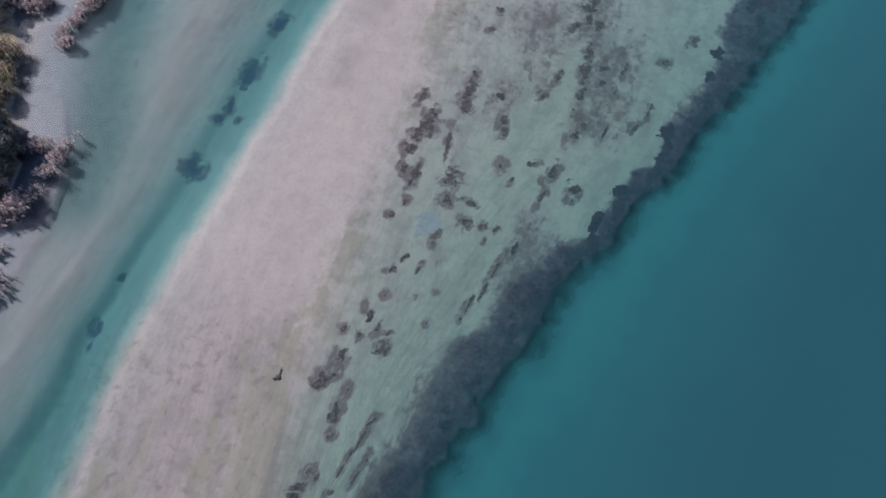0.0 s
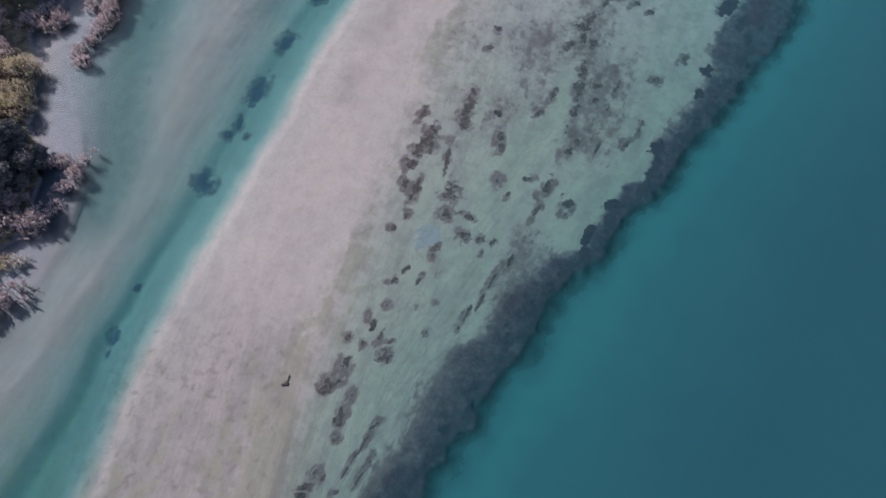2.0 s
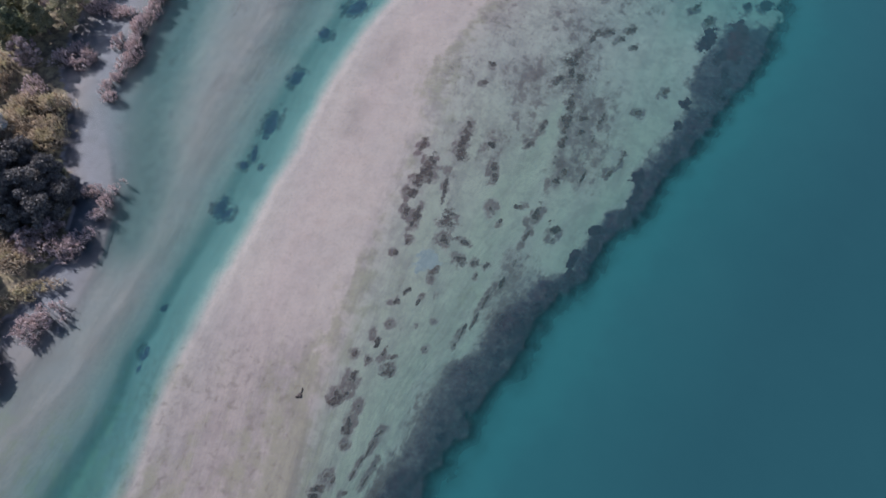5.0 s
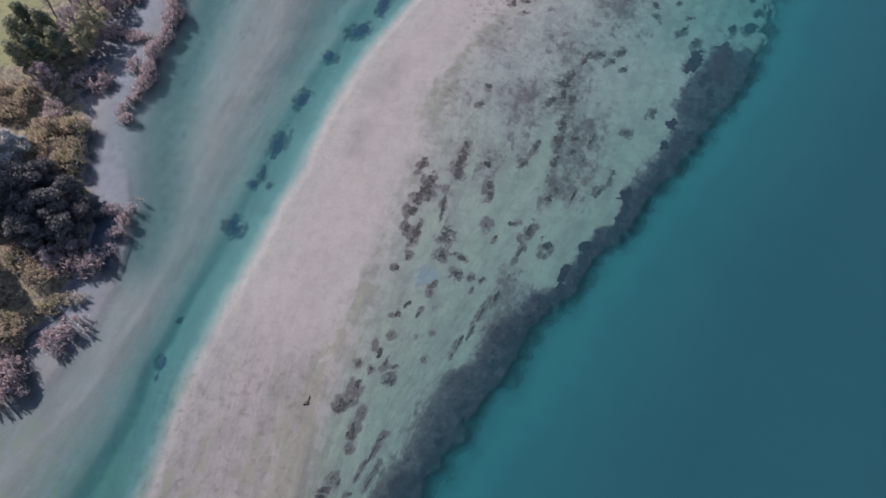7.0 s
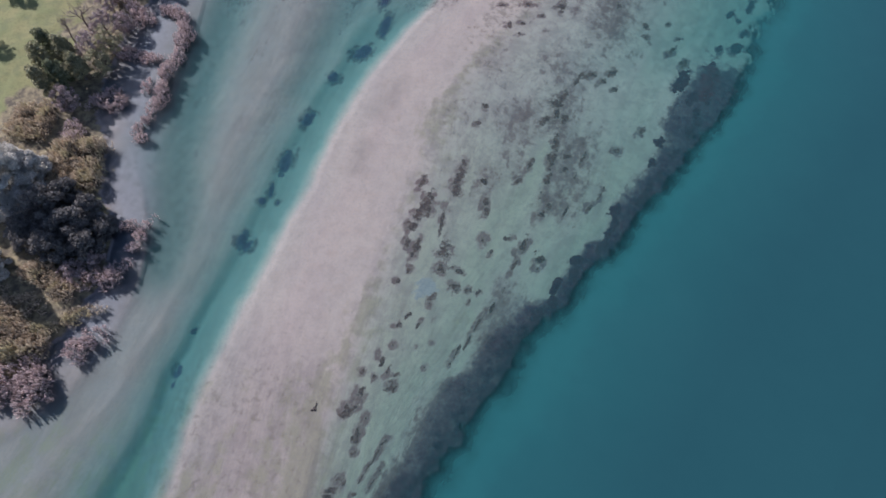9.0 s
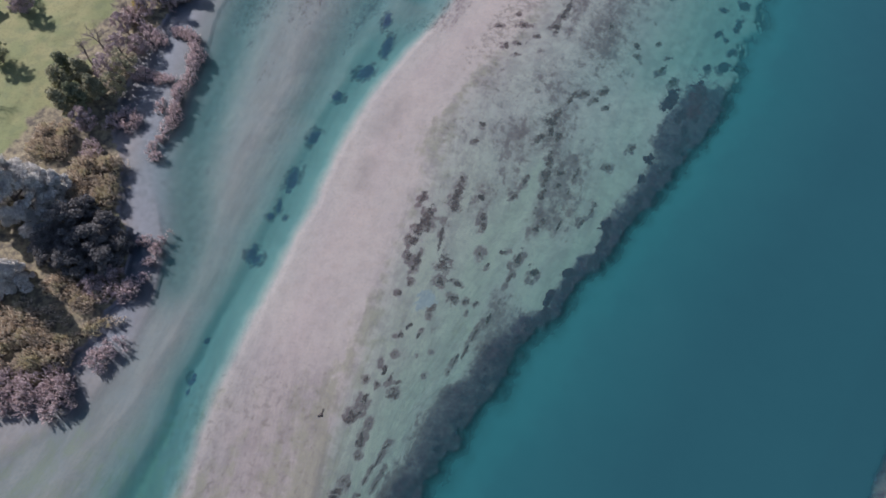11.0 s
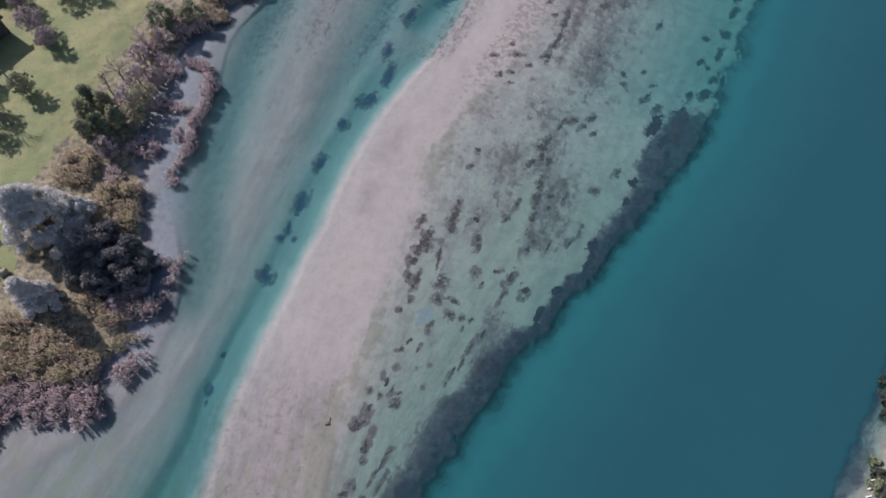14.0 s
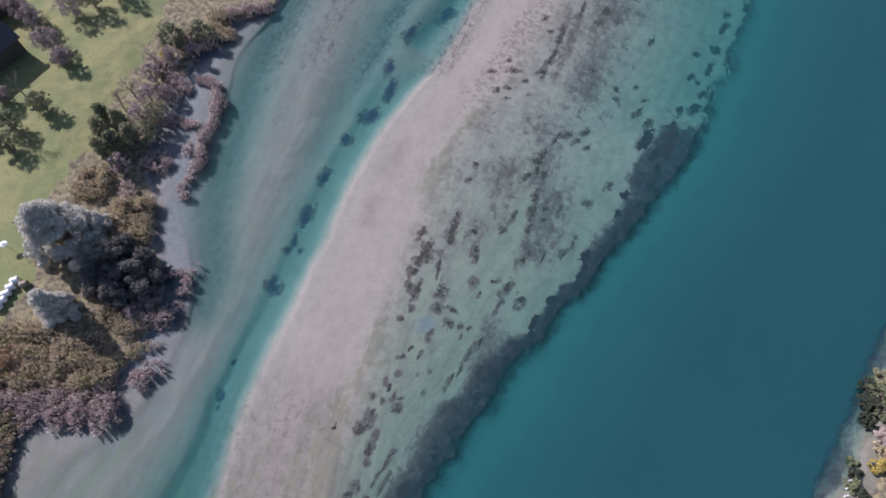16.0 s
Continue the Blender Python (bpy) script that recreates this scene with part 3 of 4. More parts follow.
def river(x, y, steep=0.0):
    """Height of the ground and its covers at the points of the plan."""
    x, y = np.asarray(x, float), np.asarray(y, float)
    wob = 0.35 * rumple(x * 0.12, y * 0.12, 3, 3) + 0.16 * rumple(x * 0.5, y * 0.5, 9, 3)
    xw = x + wob
    s, c, bl, br, bt, bf, fe = [f(y) for f in LINES]
    fe = fe + 0.6 * rumple(x * 0.3, y * 0.3, 21, 3)
    bf = bf + 0.8 * rumple(x * 0.2, y * 0.2, 23, 3, 0.6) + 0.7 * rumple(x * 0.55, y * 0.55, 24, 3, 0.65)
    bf = np.maximum(bf, bt + 1.3)
    top2 = smooth((y - 70) / 10)
    out = 0.2 + 0.9 * smooth((y - 15) / 15)
    far_up = smooth((y - 60) / 16)
    up = smooth((y - 35) / 25)          # the quiet strip by the shore deepens upstream
    top = smooth((y - 72) / 14)
    nodes = [
        (s - 4, 0 * y - 0.12), (s + 0.08 * (c - s), -0.2 - 0.25 * up), (s + 0.26 * (c - s), -0.36 - 0.3 * up), (s + 0.5 * (c - s), -0.40 - 0.05 * up),
        (s + 0.72 * (c - s), -0.36 + 0 * y), (s + 0.9 * (c - s), -0.52 - 0.1 * up), (c + 0.25 * (bl - c), -0.75 - 0.25 * steep + 0 * y), (c + 0.46 * (bl - c), -1.0 - 0.45 * steep + 0.6 * top - 0.15 * smooth((36 - y) / 20)), (bl - 2.8 + 2.2 * steep, -0.95 - 0.4 * steep + 0.4 * top), (bl + 0.4, -0.38 - 0.34 * steep + 0.2 * top * steep), (bl + 2.0 - 0.6 * steep, -0.13 + 0 * y),
        (0.5 * (bl + br), -0.04 + 0 * y), (br, -0.09 + 0 * y), (br + 0.14 * (bt - br), -0.28 + 0 * y), (br + 0.4 * (bt - br), -0.46 + 0 * y), (br + 0.72 * (bt - br), -0.64 - 0.10 * up - 0.2 * far_up),
        (bt, -0.82 - 0.1 * up - 0.5 * far_up), (bf - 0.2 + out, -1.05 - 0.15 * up - 0.6 * far_up), (bf + 1.2 + out + 0.5 * top2, -2.0 + 0 * y), (bf + 2.5 + out + 1.5 * top2, -3.6 + 0 * y), (bf + 4.8 + 2 * top2, -5.2 + 0 * y), (bf + 9 + 2 * top2, -6.4 + 0 * y), (0.5 * (bf + fe), -8.0 + 0 * y), (fe - 0.7, -8.4 + 0 * y), (fe + 0.1, -4.0 + 0 * y), (fe + 0.8, -1.5 + 0 * y), (fe + 2.2, -1.0 + 0 * y), (fe + 4.2, -0.55 + 0 * y),
        (fe + 6.2, 0.25 + 0 * y), (fe + 12, 1.2 + 0 * y), (fe + 60, 3.0 + 0 * y),
    ]
    z = np.where(xw < nodes[0][0], nodes[0][1], nodes[-1][1])
    for (xa, za), (xb, zb) in zip(nodes, nodes[1:]):
        t = np.clip((xw - xa) / np.maximum(xb - xa, 0.05), 0, 1)
        z = np.where((xw >= xa) & (xw < xb), za + (zb - za) * t, z)
    gains = {"weed": 0 * z, "mottle": 0 * z, "fall": 0 * z, "mud": 0 * z, "scour": 0 * z, "murk": 0 * z}
    fringe = 0.35 * rumple(x * 0.45, y * 0.45, 61, 3, 0.6)
    for cover, gain, half, knots in STRIPS:
        gains[cover] = gains[cover] + gain * strip(x, y, half, knots, fringe * (0.2 if cover in ("fall", "murk", "mud") else 1.0))
    z = z - np.where((x > s + 1) & (x < bl - 0.5), gains["fall"], 0)
    # ripples and hollows along the current
    across = xw - np.where(x < 0.5 * (bl + br), bl, br)
    ridges = rumple(across * 0.55, y * 0.09, 31, 2) * (z > -2.6) * (z < -0.2)
    z = z + ridges * np.where(x < bl, 0.012, 0.03) * np.clip(-z, 0, 1) * (x < bf)
    d = inside(x + 0.8 * rumple(x * 0.35, y * 0.35, 5, 3), y + 0.8 * rumple(x * 0.35, y * 0.35, 15, 3), LAND)
    bank = 0.1 + 0.25 * np.clip(d, 0, 1.5) + 0.07 * np.clip(d - 1.5, 0, 14) + 0.06 * rumple(x * 0.4, y * 0.4, 41, 3)
    z = np.where(d > 0, bank, np.where(x < c, np.minimum(z, -0.03 - 0.05 * np.clip(-d, 0, 3)), z))
    th = THREAD(y)
    shallows = np.clip((xw - th) / np.maximum(bt - th, 1), -1, 2)
    right, left = smooth((xw - br + 1.5) / 3.5), smooth((c + 3 + top * (bl - c - 2.5) - xw) / (4 + 2 * top))
    bar = (1 - right) * (1 - left)
    rag = 1.1 * rumple(x * 0.22, y * 0.22, 77, 2, 0.6) + 0.8 * rumple(x * 0.5, y * 0.5, 78, 3, 0.55)
    near_shore = smooth((fe + 2.6 - xw) / 1.6)
    deep = smooth((xw - bf + 0.6) / 1.6) * near_shore
    smoky = 1 - smooth((y - 18) / 12)
    across_band = (x - bt + 0.5 + 2.8 * smoky + 0.9 * rag) / np.maximum(bf - bt + 2.6 * smoky, 1.5)
    band = np.clip(across_band, 0, 1) * (1 - 0.3 * smooth((y - 48) / 12)) * (1 - smooth((y - 66 - 3 * rag) / 5)) * near_shore
    slope = smooth((x - bt + 3.6 + rag) / 4.2) * (1 - 0.7 * top2) * near_shore
    haze = rumple(x * 0.09, y * 0.09, 71, 3)
    upstream = smooth((y - 26) / 20)
    covers = {
        "land": ((d > 0.25) | (x > fe + 9)).astype(float),
        "meadow": np.where(x > 0, 0.2, smooth(0.5 + (MEADOW(y) - x + 2.2 * rumple(x * 0.25, y * 0.25, 51, 4)) / 7)),
        "silt": np.maximum(left * 0.9, 0.6 * smooth((bl - 0.2 - xw) / 2)) + 0.55 * bar * smooth((24 - y) / 16) + 1.0 * smooth((xw - fe + 2) / 2),
        "film": right * (0.28 + 0.2 * haze) + 0.38 * np.exp(-((xw - br - 1.0) / 3.6) ** 2) + bar * (0.10 + 0.52 * smooth((26 - y) / 16) + 0.14 * haze) + left * (0.28 + 0.3 * smooth((14 - y) / 8)) + 0.55 * smooth((xw - fe - 0.5) / 2),
        "weed": right * (0.34 + 0.12 * smooth((y - 50) / 20) + 0.09 * np.exp(-((shallows - 0.38) / 0.25) ** 2) * upstream + 0.10 * np.exp(-((shallows - 0.72) / 0.16) ** 2) + (0.05 + 0.12 * smoky) * slope
                         + 0.14 * haze) * (1 - 0.6 * deep) + np.maximum(1.25 * deep * (1 - far_up), 0.95 * band) + 0.5 * smooth((xw - fe + 1) / 1.5) * smooth((fe + 5.5 - xw) / 2) + left * (0.22 + 0.2 * top + 0.2 * up * np.exp(-(((x - s) / (c - s) - 0.26) / 0.14) ** 2)) + bar * (0.05 + 0.55 * smooth((y - 70) / 12) * smooth((bl + 7.5 - xw) / 4)),
        "cool": (1 - smooth((xw - bl + 2) / 2)) * smooth((xw - c + 5) / 4) + smooth((shallows - 0.8) / 0.15) * (0.7 + 0.3 * smooth((y - 18) / 10)),
        "mottle": (np.clip(0.3 + 0.05 * left + 0.5 * right, 0, 1) + 0.2 * left * top + 0.35 * bar * smooth((26 - y) / 14)) * (1 - np.maximum(deep, band)),
        "mud": np.clip(gains["mud"], 0, 1) * (x < c),
        "scour": gains["scour"],
        "murk": np.clip(gains["murk"], 0, 1),
        "damp": smooth((xw - fe - 3.5) / 2.0) * 0.7,
        "slime": right * smooth(shallows * 4) * (0.85 - 0.6 * smooth((y - 42) / 22)) * (1 - deep),
        "dots": smooth((y - 58) / 22) * smooth((xw - 0.55 * bl - 0.45 * br) / 5) * smooth((br + 5 - xw) / 6) + 0.7 * bar * smooth((26 - y) / 14),
    }
    quiet = 1 - np.maximum(deep, band)
    covers["weed"] = np.clip(covers["weed"] + gains["weed"] * quiet, 0, 1.5)
    covers["mottle"] = covers["mottle"] + gains["mottle"]
    covers["slime"] = np.clip(covers["slime"] - 0.7 * gains["weed"] * right, 0, 1) * quiet
    lane = np.where(x > th, 22 * (x - th) / np.maximum(bt - th, 1), np.where(x > c, x - th, x - c - 14))
    lane = np.where(x > fe - 8, x - fe, lane)
    flow = np.stack([lane, 0.8 * y + 0.55 * x, 0 * y], -1)
    return z, covers, flow


def strip(x, y, half, knots, fringe):
    """1 on a line of the plan, fading out to its sides with a frayed edge."""
    best = np.full(np.shape(x), 1e9)
    for (ax, ay), (bx, by) in zip(knots, knots[1:]):
        dx, dy = bx - ax, by - ay
        t = np.clip(((x - ax) * dx + (y - ay) * dy) / (dx * dx + dy * dy), 0, 1)
        best = np.minimum(best, np.hypot(x - ax - t * dx, y - ay - t * dy))
    return np.exp(-np.clip(best / half + fringe, 0, 9) ** 2)


def ground(x, y):
    return float(river(np.array([x]), np.array([y]))[0][0])


def steps(low, high, step, reach, growth=1.35):
    mid = list(np.arange(low, high + step / 2, step))
    gap, a, b = step * 2, low, high
    before, after = [], []
    while b < reach:
        a, b = a - gap, b + gap
        before.append(a)
        after.append(b)
        gap *= growth
    return np.array(before[::-1] + mid + after)


def sheet(name, xs, ys, z_of, material):
    gx, gy = np.meshgrid(xs, ys)
    z, extra = z_of(gx, gy)
    n, m = len(xs), len(ys)
    verts = np.stack([gx, gy, z], -1).reshape(-1, 3)
    i = (np.arange(m - 1)[:, None] * n + np.arange(n - 1)[None]).ravel()
    faces = np.stack([i, i + 1, i + n + 1, i + n], -1)
    mesh = bpy.data.meshes.new(name)
    mesh.vertices.add(len(verts))
    mesh.vertices.foreach_set("co", verts.astype(np.float32).ravel())
    mesh.loops.add(faces.size)
    mesh.loops.foreach_set("vertex_index", faces.astype(np.int32).ravel())
    mesh.polygons.add(len(faces))
    mesh.polygons.foreach_set("loop_start", np.arange(0, faces.size, 4, dtype=np.int32))
    mesh.polygons.foreach_set("use_smooth", np.ones(len(faces), bool))
    for key, values in extra.items():
        if values.ndim == 3:
            mesh.attributes.new(key, "FLOAT_VECTOR", "POINT").data.foreach_set("vector", values.astype(np.float32).ravel())
        else:
            mesh.attributes.new(key, "FLOAT", "POINT").data.foreach_set("value", values.astype(np.float32).ravel())
    mesh.update(calc_edges=True)
    mesh.materials.append(material)
    return new(name, mesh)


def bed_of(x, y):
    z, covers, flow = river(x, y)
    frayed = rumple(x * 0.75, y * 0.75, 91, 4, 0.65)
    for px, py, long, wide, angle in CHANNEL_WEED + MID_WEED + UPPER_WEED + EDGE_WEED + LOWER_WEED + FOOT_WEED + FAR_WEED + TOP_WEED + SHELF_WEED:
        near = (abs(x - px) < long + 2) & (abs(y - py) < long + 2)
        a, gx, gy = radians(angle), x[near] - px, y[near] - py
        u, v = (gx * math.cos(a) + gy * math.sin(a)) / (long * 0.52 + 0.35), (-gx * math.sin(a) + gy * math.cos(a)) / (wide * 0.52 + 0.35)
        edge = (0.35 if px < -6.5 and py > 14 else 0.7) * frayed[near]
        covers["weed"][near] = np.maximum(covers["weed"][near], 0.8 * np.exp(-np.clip(u * u + v * v + edge, 0, 9) ** 1.5))
    return z, {**covers, "flow": flow}


def water_of(x, y):
    z = river(x, y, 1.0)[0]
    return 0 * x, {"depth": np.clip(-z, 0, 8), "calm": smooth((x - LINES[6](y) + 22) / 16)}


tagged(sheet("ground", steps(-100, 112, 0.33, 2500), steps(-22, 124, 0.33, 2500), bed_of, BED), "pale sandy river bed with algae, rising to a grassy bank", "ground", kind="structure")
water = sheet("water", steps(-70, 112, 0.4, 2500), steps(-22, 124, 0.4, 2500), water_of, WATER)
water.visible_shadow = False  # daylight reaches the bed
tagged(water, "clear shallow teal river water over sand and weed", "river", kind="structure")


# ---- building blocks for things ----
def part(name, verts, faces, material, parent=None, label="", flat=True):
    mesh = bpy.data.meshes.new(name)
    mesh.from_pydata([tuple(v) for v in np.asarray(verts, float).tolist()], [], [tuple(f) for f in (faces.tolist() if isinstance(faces, np.ndarray) else faces)])
    if not flat:
        mesh.polygons.foreach_set("use_smooth", np.ones(len(mesh.polygons), bool))
    mesh.materials.append(material)
    ob = new(name, mesh)
    ob.parent = parent
    if label:
        tagged(ob, label)
    return ob


def thing(name, x, y, label, category, group="", z=None, turn=0.0, kind=""):
    base = new(name)
    base.empty_display_size = 0.3
    base.matrix_world = pose(x, y, ground(x, y) if z is None else z, 0, 0, turn)
    return tagged(base, label, category, group, kind)


# ---- water weed ----
def weed_mat(x, y, long, wide, angle, seed, material, thick=0.3, name="weed_patch", label="dark brown water weed patch on the sandy bed", group="weed patches", ragged=0.55, fray=1.0):
    """A low ragged cushion of weed: its rim dips under the bed, so that its outline follows the growth."""
    r = max(long, wide) * 0.72 + 0.5
    cell = max(0.08, r / 32)
    k = np.arange(-r, r + cell, cell)
    gx, gy = np.meshgrid(k, k)
    a = radians(angle)
    u, v = (gx * math.cos(a) + gy * math.sin(a)) / (long * 0.44), (-gx * math.sin(a) + gy * math.cos(a)) / (wide * 0.44)
    n1 = rumple(gx * 0.9 + seed * 7.3, gy * 0.9, seed, 3, 0.6)
    n2 = rumple(gx * 1.7, gy * 1.7 + seed, seed + 5, 2, 0.7)
    n3 = rumple(gx * 4.5, gy * 4.5 + seed, seed + 8, 2, 0.8)
    field = 0.76 - np.sqrt(u * u + v * v) + ragged * n1 * 0.5 + fray * (0.40 * n2 + 0.16 * n3)
    z, _, _ = river(gx + x, gy + y)
    height = z + thick * np.clip(field, -0.4, 0.22)
    height = np.minimum(height, -0.012)
    n = len(k)
    keep = field > -1.3
    use = keep[:-1, :-1] & keep[1:, :-1] & keep[:-1, 1:] & keep[1:, 1:]
    i = (np.arange(n - 1)[:, None] * n + np.arange(n - 1)[None])[use]
    faces = np.stack([i, i + 1, i + n + 1, i + n], -1)
    used, faces = np.unique(faces, return_inverse=True)
    base = ground(x, y)
    verts = np.stack([gx.ravel()[used], gy.ravel()[used], height.ravel()[used] - base], -1)
    ob = part(name, verts, faces.reshape(-1, 4), material, flat=False)
    ob.data.attributes.new("core", "FLOAT", "POINT").data.foreach_set("value", smooth((field.ravel()[used] + 0.04) / 0.6).astype(np.float32))
    ob.location = (x, y, base)
    return tagged(ob, label, "water weed", group)


for k, row in enumerate(CHANNEL_WEED):
    weed_mat(*row[:2], row[2] * 0.85, row[3] * 0.8, row[4], 100 + k, WEED_COOL, 0.10, ragged=0.35, fray=0.25, label="blue-black water weed in the turquoise channel", group="channel weed")
for k, row in enumerate(MID_WEED + LOWER_WEED + FOOT_WEED):
    weed_mat(*row, 200 + k, WEED, 0.10, fray=0.8)
for k, row in enumerate(UPPER_WEED + EDGE_WEED + FAR_WEED + TOP_WEED):
    weed_mat(*row, 300 + k, WEED, 0.10, ragged=0.75, fray=0.8)
for k, row in enumerate(SHELF_WEED):
    weed_mat(*row, 400 + k, WEED_RED if k < 2 else WEED_DEEP, 0.10, ragged=0.5, fray=0.45, label="purple-brown weed on the edge of the shelf", group="shelf weed")


weed_mat(0.6, 26.9, 4.8, 4.0, 50, 260, BLUE_SILT, 0.06, "silt_patch", "pale blue-grey patch of stirred-up silt among the weed", "silt patches", 0.35)

# long weed beds along the drop to the deep channel, and under the far shore
g_bank = np.random.default_rng(5)
for k in range(34):
    y = -6 + 2.1 * k
    x0, x1 = float(LINES[4](y)), float(LINES[5](y))
    x = x0 + (x1 - x0) * g_bank.uniform(0.15, 0.95)
    angle = math.degrees(math.atan2(4.0, float(LINES[4](y + 2) - LINES[4](y - 2)))) + g_bank.uniform(-12, 12)
    weed_mat(x, y, g_bank.uniform(2.4, 5), g_bank.uniform(1.2, 2.4), angle, 500 + k, WEED_DEEP, 0.1, "weed_bed", "dark weed bed along the steep edge of the bank", "weed beds", 0.6, 0.7)
for k in range(9):
    y = -4 + 4.2 * k
    x = float(LINES[6](y)) + 0.6
    angle = math.degrees(math.atan2(4.0, float(LINES[6](y + 2) - LINES[6](y - 2))))
    weed_mat(x, y, g_bank.uniform(4.5, 6.5), g_bank.uniform(1.2, 2.0), angle, 540 + k, WEED_COOL, 0.14, "weed_bed", "narrow blue-black weed bed under the far shore", "far weed beds", 0.5, 0.35)


# ---- plants ----
rng = np.random.default_rng(7)


def tufts(points, size, rng, squash=0.6, droop=0.0):
    """One small leaf spray, a bent four-cornered leaf, at each point."""
    n = len(points)
    a = rng.normal(size=(n, 3))
    a[:, 2] = a[:, 2] * squash - droop
    a /= np.linalg.norm(a, axis=1)[:, None]
    b = np.cross(a, rng.normal(size=(n, 3)))
    b /= np.linalg.norm(b, axis=1)[:, None] + 1e-9
    s = size * rng.uniform(0.6, 1.4, (n, 1))
    corners = np.stack([points - a * s, points + b * s * 0.5, points + a * s, points - b * s * 0.5], 1)
    corners += rng.normal(size=corners.shape) * s[:, None] * 0.12
    return corners.reshape(-1, 3), np.arange(4 * n).reshape(n, 4)


def tube(a, b, ra, rb, sides=5):
    a, b = np.asarray(a, float), np.asarray(b, float)
    d = (b - a) / (np.linalg.norm(b - a) + 1e-9)
    s = np.cross(d, (0.3, 0.9, 0.2))
    s /= np.linalg.norm(s)
    t = np.cross(d, s)
    ang = np.arange(sides) * 2 * math.pi / sides
    ring = np.cos(ang)[:, None] * s + np.sin(ang)[:, None] * t
    verts = np.concatenate([a + ring * ra, b + ring * rb])
    faces = [(k, (k + 1) % sides, sides + (k + 1) % sides, sides + k) for k in range(sides)]
    return verts, faces + [tuple(range(sides, 2 * sides))]


def join(pieces):
    verts, faces, start = [], [], 0
    for v, f in pieces:
        verts.append(np.asarray(v))
        faces += [tuple(int(i) + start for i in q) for q in f]
        start += len(v)
    return np.concatenate(verts), faces


def branch(start, way, length, radius, depth, rng, out, spread=0.6, lift=0.15):
    """Twigs that fork and thin out."""
    end = start + way * length
    out.append(tube(start, end, radius, radius * 0.62, 4 if depth < 2 else 5))
    if depth == 0:
        return
    for _ in range(rng.integers(2, 4)):
        turn = way + rng.normal(size=3) * spread + np.array((0, 0, lift))
        turn /= np.linalg.norm(turn)
        branch(start + way * length * rng.uniform(0.55, 1.0), turn, length * rng.uniform(0.55, 0.8), radius * 0.6, depth - 1, rng, out, spread, lift)


def crown_points(height, low, radius, n, clumps, rng, shape, puff):
    """Points on many small clumps that fill an uneven crown."""
    pts = []
    for k in range(clumps):
        while True:
            p = rng.uniform(-1, 1, 3)
            if shape == "skirt" and 0.3 < np.hypot(p[0], p[1]) < 1 or shape != "skirt" and 0.25 < np.linalg.norm(p) < 1:
                break
        f = ((p[2] + 1) / 2) ** (1.4 if shape == "skirt" else 1.0)
        girth = {"round": math.sqrt(max(0.05, 1 - (2 * f - 0.9) ** 2 * 0.8)), "cone": 1.05 - 0.95 * f, "skirt": (1.02 - f) ** 0.75, "column": 0.85 - 0.45 * f, "dome": 0.95 - 0.62 * f ** 2.2}[shape]
        c = np.array((p[0] * radius * girth, p[1] * radius * girth, low + f * (height - low)))
        r = radius * rng.uniform(0.13, 0.36) * puff
        q = rng.normal(size=(n // clumps, 3))
        q /= np.linalg.norm(q, axis=1)[:, None]
        q *= r * rng.uniform(0.55, 1.0, (len(q), 1)) * np.array((1, 1, 0.8))
        pts.append(c + q)
    return np.concatenate(pts)


def tree(name, x, y, height, radius, leaf, label, seed, shape="round", n=3000, clumps=40, size=0.26, low=0.22, category="tree", group="", lean=(0, 0), puff=1.0):
    g = np.random.default_rng(seed)
    base = thing(name, x, y, label, category, group)
    top = np.array((lean[0], lean[1], height * 0.75))
    girth = 0.03 * height + 0.05
    mid = top * 0.45 + np.array((*g.normal(size=2) * 0.15, 0))
    part("trunk", *join([tube((0, 0, -0.3), mid, girth, girth * 0.7, 7), tube(mid, top, girth * 0.7, girth * 0.25, 7)]), BARK, base)
    for k in range(5):
        f = 0.3 + 0.12 * k
        start = top * f
        ang = k * 2.4 + g.uniform(0, 1)
        end = start + np.array((math.cos(ang) * radius * 0.6, math.sin(ang) * radius * 0.6, height * 0.18))
        part("limb", *tube(start, end, girth * 0.4, girth * 0.12), BARK, base)
    pts = crown_points(height, height * low, radius, n, clumps, g, shape, puff)
    pts[:, :2] += (pts[:, 2:3] / height) * np.array(lean)
    part("crown", *tufts(pts, size, g), leaf, base)
    return base


def bare_tree(name, x, y, height, label, seed, spread=0.45, depth=5, material=None, group="", category="tree"):
    g = np.random.default_rng(seed)
    base = thing(name, x, y, label, category, group)
    part("trunk", *tube((0, 0, -0.3), (0, 0, height * 0.3), 0.035 * height * 0.7, 0.02 * height, 7), material or TWIG, base)
    for k in range(3):
        out = []
        way = np.array((*g.normal(size=2) * 0.35, 1.0))
        branch(np.array((0, 0, height * 0.22)), way / np.linalg.norm(way), height * 0.3, 0.014 * height, depth - 1, g, out, spread)
        part("limb", *join(out), material or TWIG, base)
    return base


